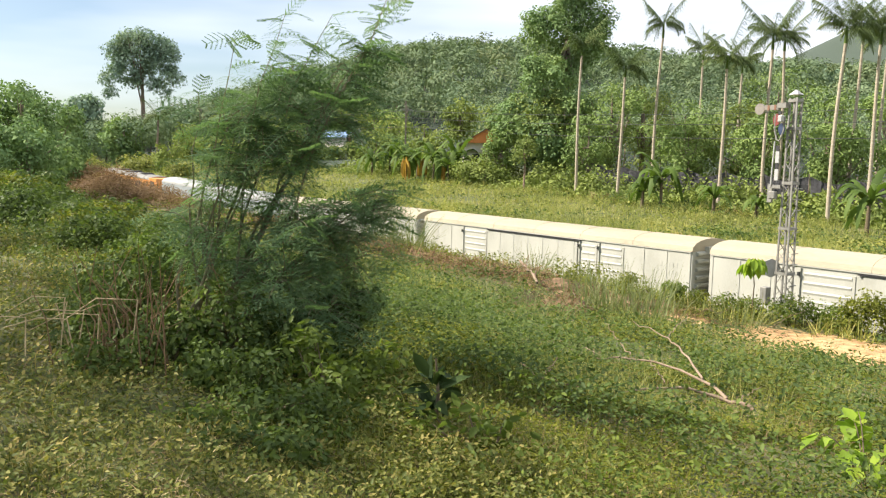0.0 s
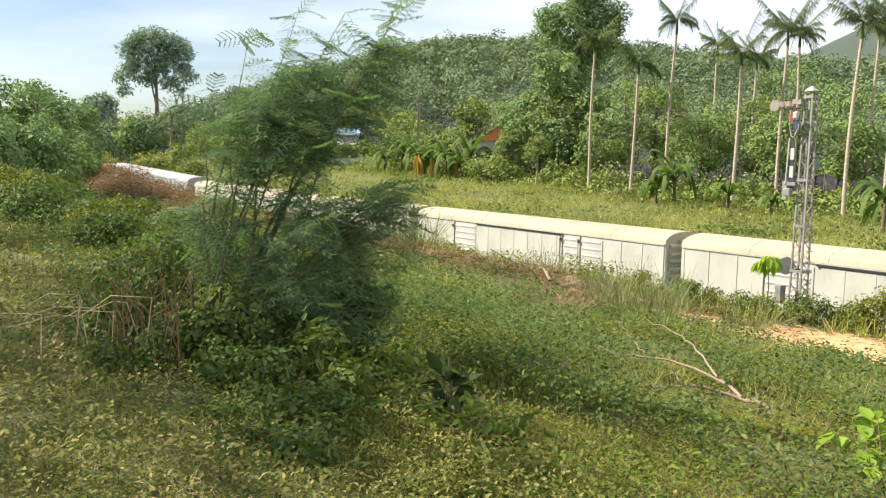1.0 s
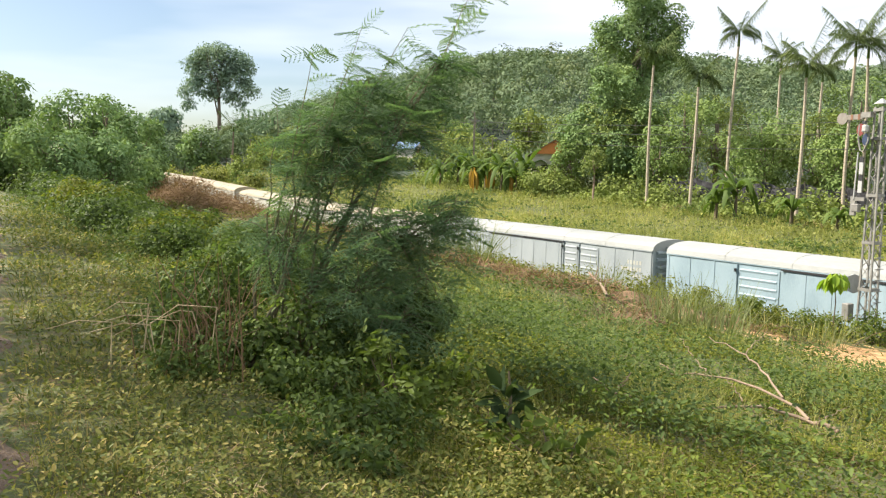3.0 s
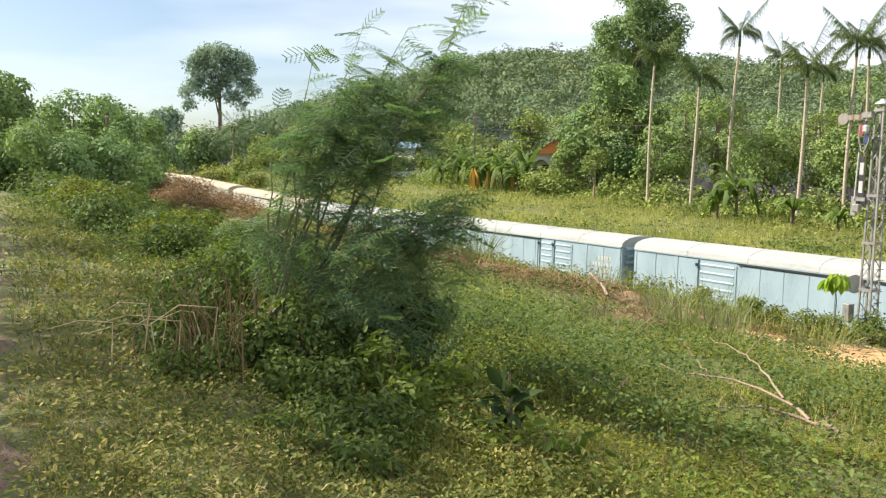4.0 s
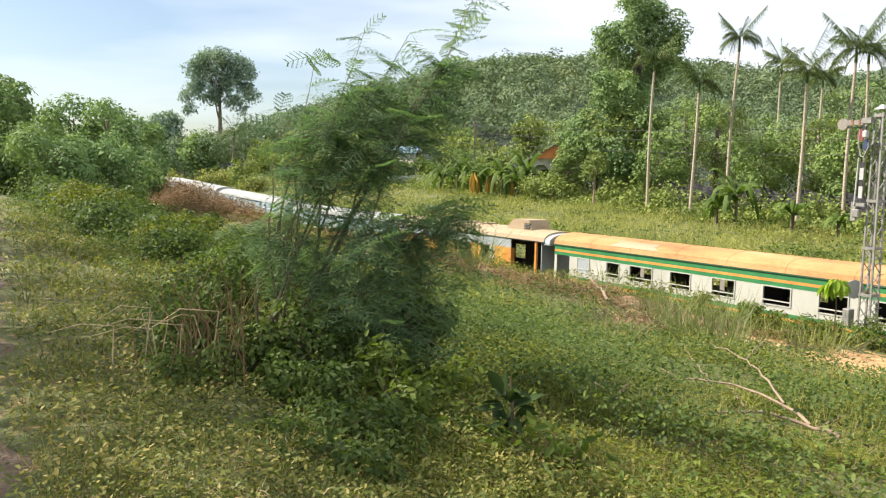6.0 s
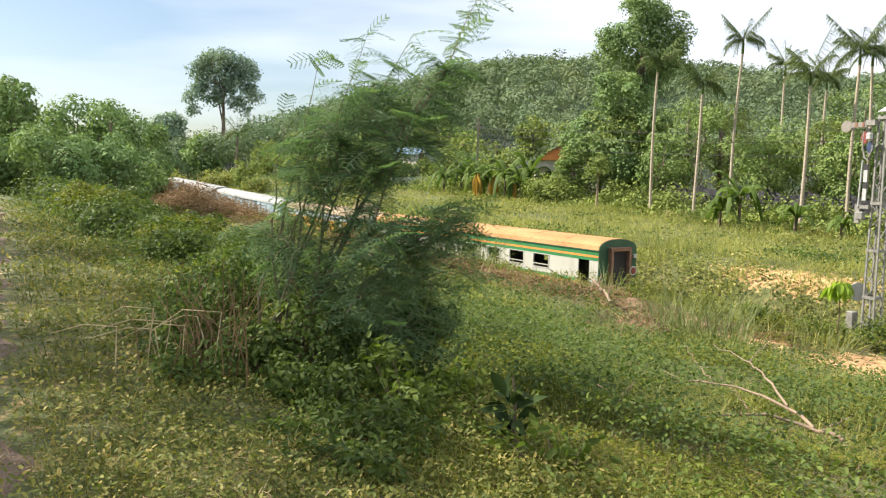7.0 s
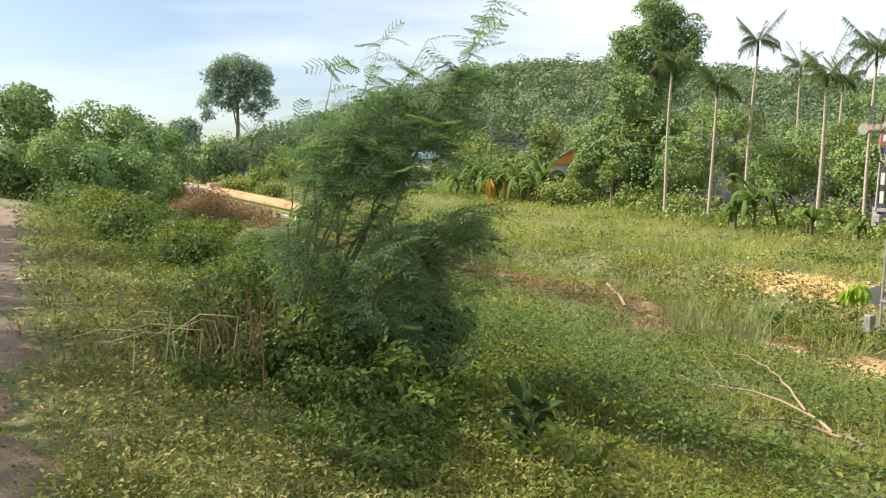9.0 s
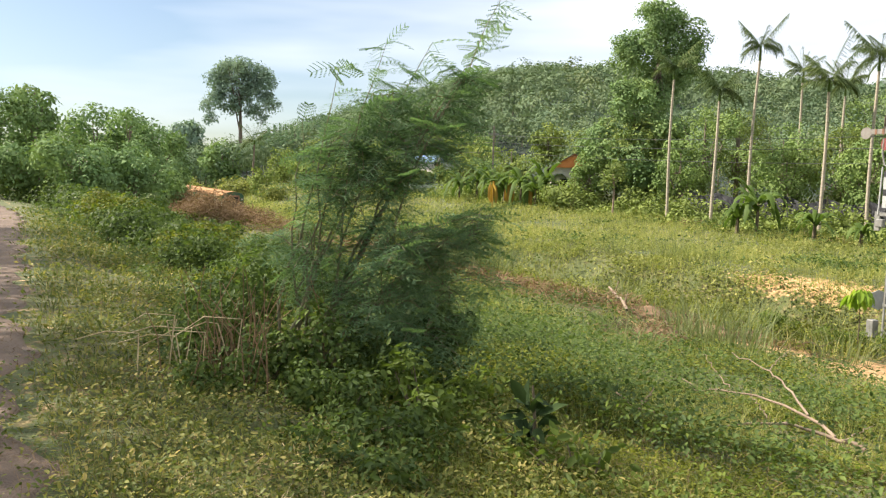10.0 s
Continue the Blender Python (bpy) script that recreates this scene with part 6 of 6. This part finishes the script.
# ---- dead wood and heaps ----
def dead_branch():
    ob = thing("fallen_branch", pose(0, 0, 0), "bleached fallen branch with bare forked twigs", "dead branch")

    def on(x, y, up):
        return (x, y, float(land(x, y)) + up)
    def curve(*pts):
        """A bent line through the points, with small kinks."""
        p = np.array(pts)
        q = np.linspace(0, len(p) - 1, 14)
        out = np.stack([np.interp(q, np.arange(len(p)), p[:, i]) for i in range(3)], 1)
        for _ in range(2):
            out[1:-1] = (out[:-2] + 2 * out[1:-1] + out[2:]) / 4
        out[1:-1] += rng.normal(scale=0.012, size=(12, 3))
        return out
    fork, crook = on(3.92, 8.27, 0.20), on(3.84, 8.75, 0.35)
    tubes("bough", [(curve(on(4.14, 8.08, 0.14), fork, on(3.57, 8.41, 0.23), on(2.94, 8.17, 0.16), on(2.59, 7.98, 0.08)), np.linspace(0.026, 0.008, 14))], M["deadwood"], ob, 7)
    tubes("bough", [(curve(fork, crook, on(3.54, 9.23, 0.38), on(3.10, 9.52, 0.34), on(2.80, 9.52, 0.27)), np.linspace(0.02, 0.006, 14))], M["deadwood"], ob, 7)
    tubes("bough", [(curve(crook, on(3.97, 9.80, 0.57), on(3.93, 10.19, 0.64), on(3.62, 10.67, 0.76)), np.linspace(0.015, 0.005, 14))], M["deadwood"], ob, 7)
    for pts in ([on(3.18, 9.42, 0.40), on(3.02, 10.00, 0.71)], [on(3.27, 8.46, 0.24), on(3.29, 8.94, 0.42)], [on(1.47, 7.88, 0.28), on(1.52, 7.40, 0.21), on(1.82, 7.02, 0.18), on(2.00, 7.12, 0.16)], [on(1.66, 7.31, 0.22), on(1.81, 7.50, 0.38)], [on(2.80, 9.52, 0.27), on(2.75, 9.80, 0.37), on(2.67, 10.19, 0.34)], [on(3.97, 8.17, 0.20), on(4.51, 8.65, 0.37)], [on(3.93, 10.19, 0.64), on(4.36, 10.57, 0.97)]):
        tubes("twig", [(curve(*pts), np.linspace(0.008, 0.003, 14))], M["deadwood"], ob, 6)


dead_branch()


def log(c0, s0, c1, s1, r, up0, up1, label):
    (x0, y0), (x1, y1) = xy(c0, s0), xy(c1, s1)
    a, b = np.array((x0, y0, float(land(x0, y0)) + up0)), np.array((x1, y1, float(land(x1, y1)) + up1))
    ob = thing("log", pose(0, 0, 0), label, "log")
    pts = [a, a * 0.6 + b * 0.4 + (0, 0, 0.05), b]
    tubes("wood", [(pts, [r, r * 0.85, r * 0.6])], M["deadwood"], ob, 9)
    tubes("stub", [([pts[1], pts[1] + (0.15, 0.1, 0.45)], [r * 0.4, r * 0.2])], M["deadwood"], ob, 6)


log(21.4, 22.5, 22.0, 23.7, 0.065, 0.3, 0.75, "bleached log sticking out of the cut scrub")
log(20.3, 20.9, 21.2, 22.2, 0.07, 0.25, 0.4, "pale log lying on the heap")


def heap(c, s, wide, long, high, n, label, mat="straw", size=0.7):
    """Cut scrub: a heap of twigs and dry stems."""
    x0, y0 = xy(c, s)
    gz = float(land(x0, y0))
    ob = thing("brush_heap", pose(x0, y0, gz), label, "brush heap", "heaps of cut scrub")
    u, v = rng.normal(size=n) * 0.5, rng.normal(size=n) * 0.5
    px, py = u * wide * CO - v * long * SI, u * wide * SI + v * long * CO
    top = high * np.exp(-2 * (u * u + v * v))
    pz = land(px + x0, py + y0) - gz + top * rng.random(n)
    brush = spread("brushwood", BLADE, np.stack([px, py, pz], 1), rng.uniform(0, 6.3, n), rng.normal(0.15, 0.4, n), rng.uniform(-1, 1, n), size * rng.uniform(0.4, 1.2, n), M[mat], ob)
    tagged(brush, kind="stuff")
    k = 14
    pick = rng.choice(n, k)
    lines = []
    for i in pick:
        a = rng.uniform(0, 6.3)
        q = np.array((px[i], py[i], pz[i]))
        lines.append(([q, q + (math.cos(a) * 0.5, math.sin(a) * 0.5, rng.uniform(0, 0.5)), q + (math.cos(a) * 1.0, math.sin(a) * 0.9, rng.uniform(-0.1, 0.7))], [0.018, 0.013, 0.006]))
    for line in lines:
        tubes("stick", [line], M["stem"], ob, 5)


for c, s, w, l, h, n in ((21.5, 23, 1.8, 4, 0.6, 900), (21.8, 28, 2.0, 6, 0.6, 1600), (22.0, 34, 2.0, 6, 0.7, 1500), (21.6, 19, 1.4, 2.5, 0.4, 500), (22.5, 16.5, 1.6, 3, 0.3, 400), (22.0, 47, 2.5, 7, 0.8, 1300), (20.0, 64, 3.5, 7, 1.7, 2200), (19.6, 74, 3.5, 8, 2.5, 3000), (19.6, 83, 3.5, 8, 2.3, 2400), (16.5, 15.8, 1.0, 1.0, 0.75, 420), (16.9, 17.0, 1.0, 1.2, 0.4, 260), (61, 54, 2, 5, 0.6, 700), (60, 40, 2, 5, 0.5, 500)):
    heap(c, s, w * 1.15, l * 1.1, h, int(n * 1.8), "brown heap of cut scrub and dry stems", size=0.36 + 0.006 * s)


def earth_mound(c, s, w, h):
    x0, y0 = xy(c, s)
    gz = float(land(x0, y0))
    bm = bmesh.new()
    bmesh.ops.create_icosphere(bm, subdivisions=4, radius=1.0)
    for v in bm.verts:
        k = 1 + 0.3 * noise.noise(v.co * 1.7 + Vector((c, s, 0))) + 0.22 * noise.noise(v.co * 4.5) + 0.1 * noise.noise(v.co * 11)
        v.co = Vector((v.co.x * w * k, v.co.y * w * 0.8 * k, v.co.z * h * k))
    ob = part("earth_mound", bm, M["earth"], None, "", True)
    ob.matrix_world = pose(x0, y0, gz)
    tagged(ob, "small mound of bare reddish-brown earth", "earth mound")


M["earth"] = worn("reddish_earth", [(0.3, (0.09, 0.055, 0.028)), (0.5, (0.18, 0.112, 0.056)), (0.7, (0.3, 0.2, 0.105))], 2.5, 0.95, 0, 0.8, 22)
earth_mound(16.5, 15.8, 0.8, 0.5)
earth_mound(21.2, 20.9, 0.9, 0.32)
earth_mound(21.0, 17.6, 0.7, 0.35)


def stalks():
    ob = thing("dry_stalks", pose(0, 0, 0), "stand of dry broken brown stalks by the bush", "dry stalks")
    lines = []
    for _ in range(56):
        x, y = rng.normal(-1.95, 0.28), rng.normal(6.6, 0.3)
        z = float(land(x, y))
        h = rng.uniform(0.35, 0.95)
        lines.append(([(x, y, z), (x + rng.normal() * 0.08, y, z + h * 0.6), (x + rng.normal() * 0.16, y + rng.normal() * 0.1, z + h)], [0.006, 0.005, 0.003]))
    for line in lines:
        tubes("stalk", [line], M["straw"], ob, 5)
    for _ in range(8):
        x, y = rng.normal(-2.05, 0.25), rng.normal(6.35, 0.2)
        z, h, out = float(land(x, y)), rng.uniform(0.35, 0.6), rng.uniform(-0.5, 0.12)
        knee = (x + rng.normal() * 0.14, y, z + h)
        tubes("broken_stalk", [([(x, y, z), knee, (x + out * 0.5, y - 0.05, z + h + 0.02), (x + out, y - 0.12, z + h - rng.uniform(0.0, 0.16))], [0.006, 0.006, 0.005, 0.003])], M["dry_cane"], ob, 6, "pale broken cane")


stalks()


# ---- houses, net, cables ----
def small_house(x, y, turn, w, d, wall_h, roof_h, wall, gable, roof, label, raised=0.0):
    gz = float(land(x, y)) + raised
    ob = thing("house", pose(x, y, gz, 0, 0, turn), label, "house")
    body = box("wall", (-w / 2, w / 2, -d / 2, d / 2, -0.3 - raised, wall_h), wall, ob)
    prism("gable", [(-w / 2, wall_h), (w / 2, wall_h), (0, wall_h + roof_h)], "y", -d / 2 - 0.45, d / 2 - 0.05, gable, ob, "boarded gable")
    for sgn in (-1, 1):
        e = w / 2 + 0.6
        drop = roof_h * 0.6 / (w / 2)
        prism("roof", [(sgn * e, wall_h - drop), (0, wall_h + roof_h), (0, wall_h + roof_h + 0.12), (sgn * e, wall_h - drop + 0.12)], "y", -d / 2 - 0.7, d / 2 + 0.7, roof, ob)
    for x0 in (-w * 0.3, w * 0.12):
        win = box("window", (x0, x0 + 0.9, -d / 2 - 0.02, -d / 2 + 0.01, 1.0, 2.0), M["dark"], ob)
        box("window_frame", (x0 - 0.06, x0 + 0.96, -d / 2 - 0.04, -d / 2 - 0.021, 0.94, 1.0), M["white_paint"], win)
    box("door", (-0.1 - w * 0.05, 0.75 - w * 0.05, -d / 2 - 0.03, -d / 2 + 0.01, 0, 2.0), M["rust"], ob)


small_house(13.9, 105, -5, 5.6, 8, 3.4, 1.7, M["wall_cream"], M["roof_orange"], M["bark"], "small house with an orange gable among bananas", 1.4)
small_house(-8.6, 172, 60, 3.2, 5.0, 2.3, 1.0, M["wall_cream"], M["wall_cream"], M["roof_blue"], "small hut with a blue metal roof")


def shade_net():
    ob = thing("shade_net_fence", pose(0, 0, 0), "sagging dark grey shade-net fence below the trees", "fence")
    for i in range(9):
        s = 24 + i * 4.2
        (x0, y0), (x1, y1) = xy(68.5, s), xy(68.5 - 0.3 * (i % 2), s + 4.1)
        bm = bmesh.new()
        cols = []
        for k in range(7):
            q = k / 6
            x, y = x0 + (x1 - x0) * q, y0 + (y1 - y0) * q
            g = float(land(x, y))
            sag = 0.5 * math.sin(math.pi * q)
            cols.append([bm.verts.new((x + 0.1 * math.sin(k * 2 + j), y, g + (2.9 - sag) * j / 4)) for j in range(5)])
        for a, b in zip(cols, cols[1:]):
            for j in range(4):
                bm.faces.new((a[j], b[j], b[j + 1], a[j + 1]))
        bmesh.ops.solidify(bm, geom=bm.faces[:], thickness=0.02)
        part("net_panel", bm, M["net"], ob)
        g = float(land(x0, y0))
        tubes("post", [([(x0, y0, g - 0.3), (x0, y0, g + 3.1)], [0.05, 0.045])], M["bark"], ob, 6)


shade_net()


def cables():
    ends = [xy(70, 190), xy(65, 95), xy(66, 0)]
    hs = []
    for x, y in ends:
        g = float(land(x, y))
        pole = thing("utility_pole", pose(x, y, g), "tall grey concrete utility pole", "utility pole", "utility poles")
        prism("shaft", [(-0.12, -0.12), (0.12, -0.12), (0.12, 0.12), (-0.12, 0.12)], "z", -0.5, 10.5 - g * 0.2, M["ballast"], pole)
        box("crossarm", (-0.8, 0.8, -0.06, 0.06, 9.4, 9.55), M["steel"], pole)
        hs.append((x, y, g))
    for up in (8.3, 7.0, 9.3):
        for a, b in zip(hs, hs[1:]):
            pts = [tuple(np.array(a) * (1 - q) + np.array(b) * q + (0, 0, up - 1.2 * 4 * q * (1 - q))) for q in np.linspace(0, 1, 16)]
            ob = tubes("cable", [(pts, [0.022] * 16)], M["wire"], None, 4)
            tagged(ob, "thin black power cable strung between poles", "cable", "power cables")


cables()


def on_track(s, length=20.0):
    """The pose of a vehicle whose front stands at s."""
    back = s - length
    yaw = math.atan2(float(bend_left(s) - bend_left(back)), length)
    pitch = math.atan2(float(climb(s) - climb(back)), length)
    x, y = xy(TRACK_C - float(bend_left(s)), s)
    return pose(x, y, RAIL_Z + float(climb(s)), 0, -math.degrees(pitch), 90 + math.degrees(HEAD) + math.degrees(yaw))


def motions():
    for car, start in TRAIN:
        rows = []
        for i in range(21):
            rows.append((i * 0.5, on_track(start + SPEED * i * 0.5)))
        walk(car, rows)


motions()
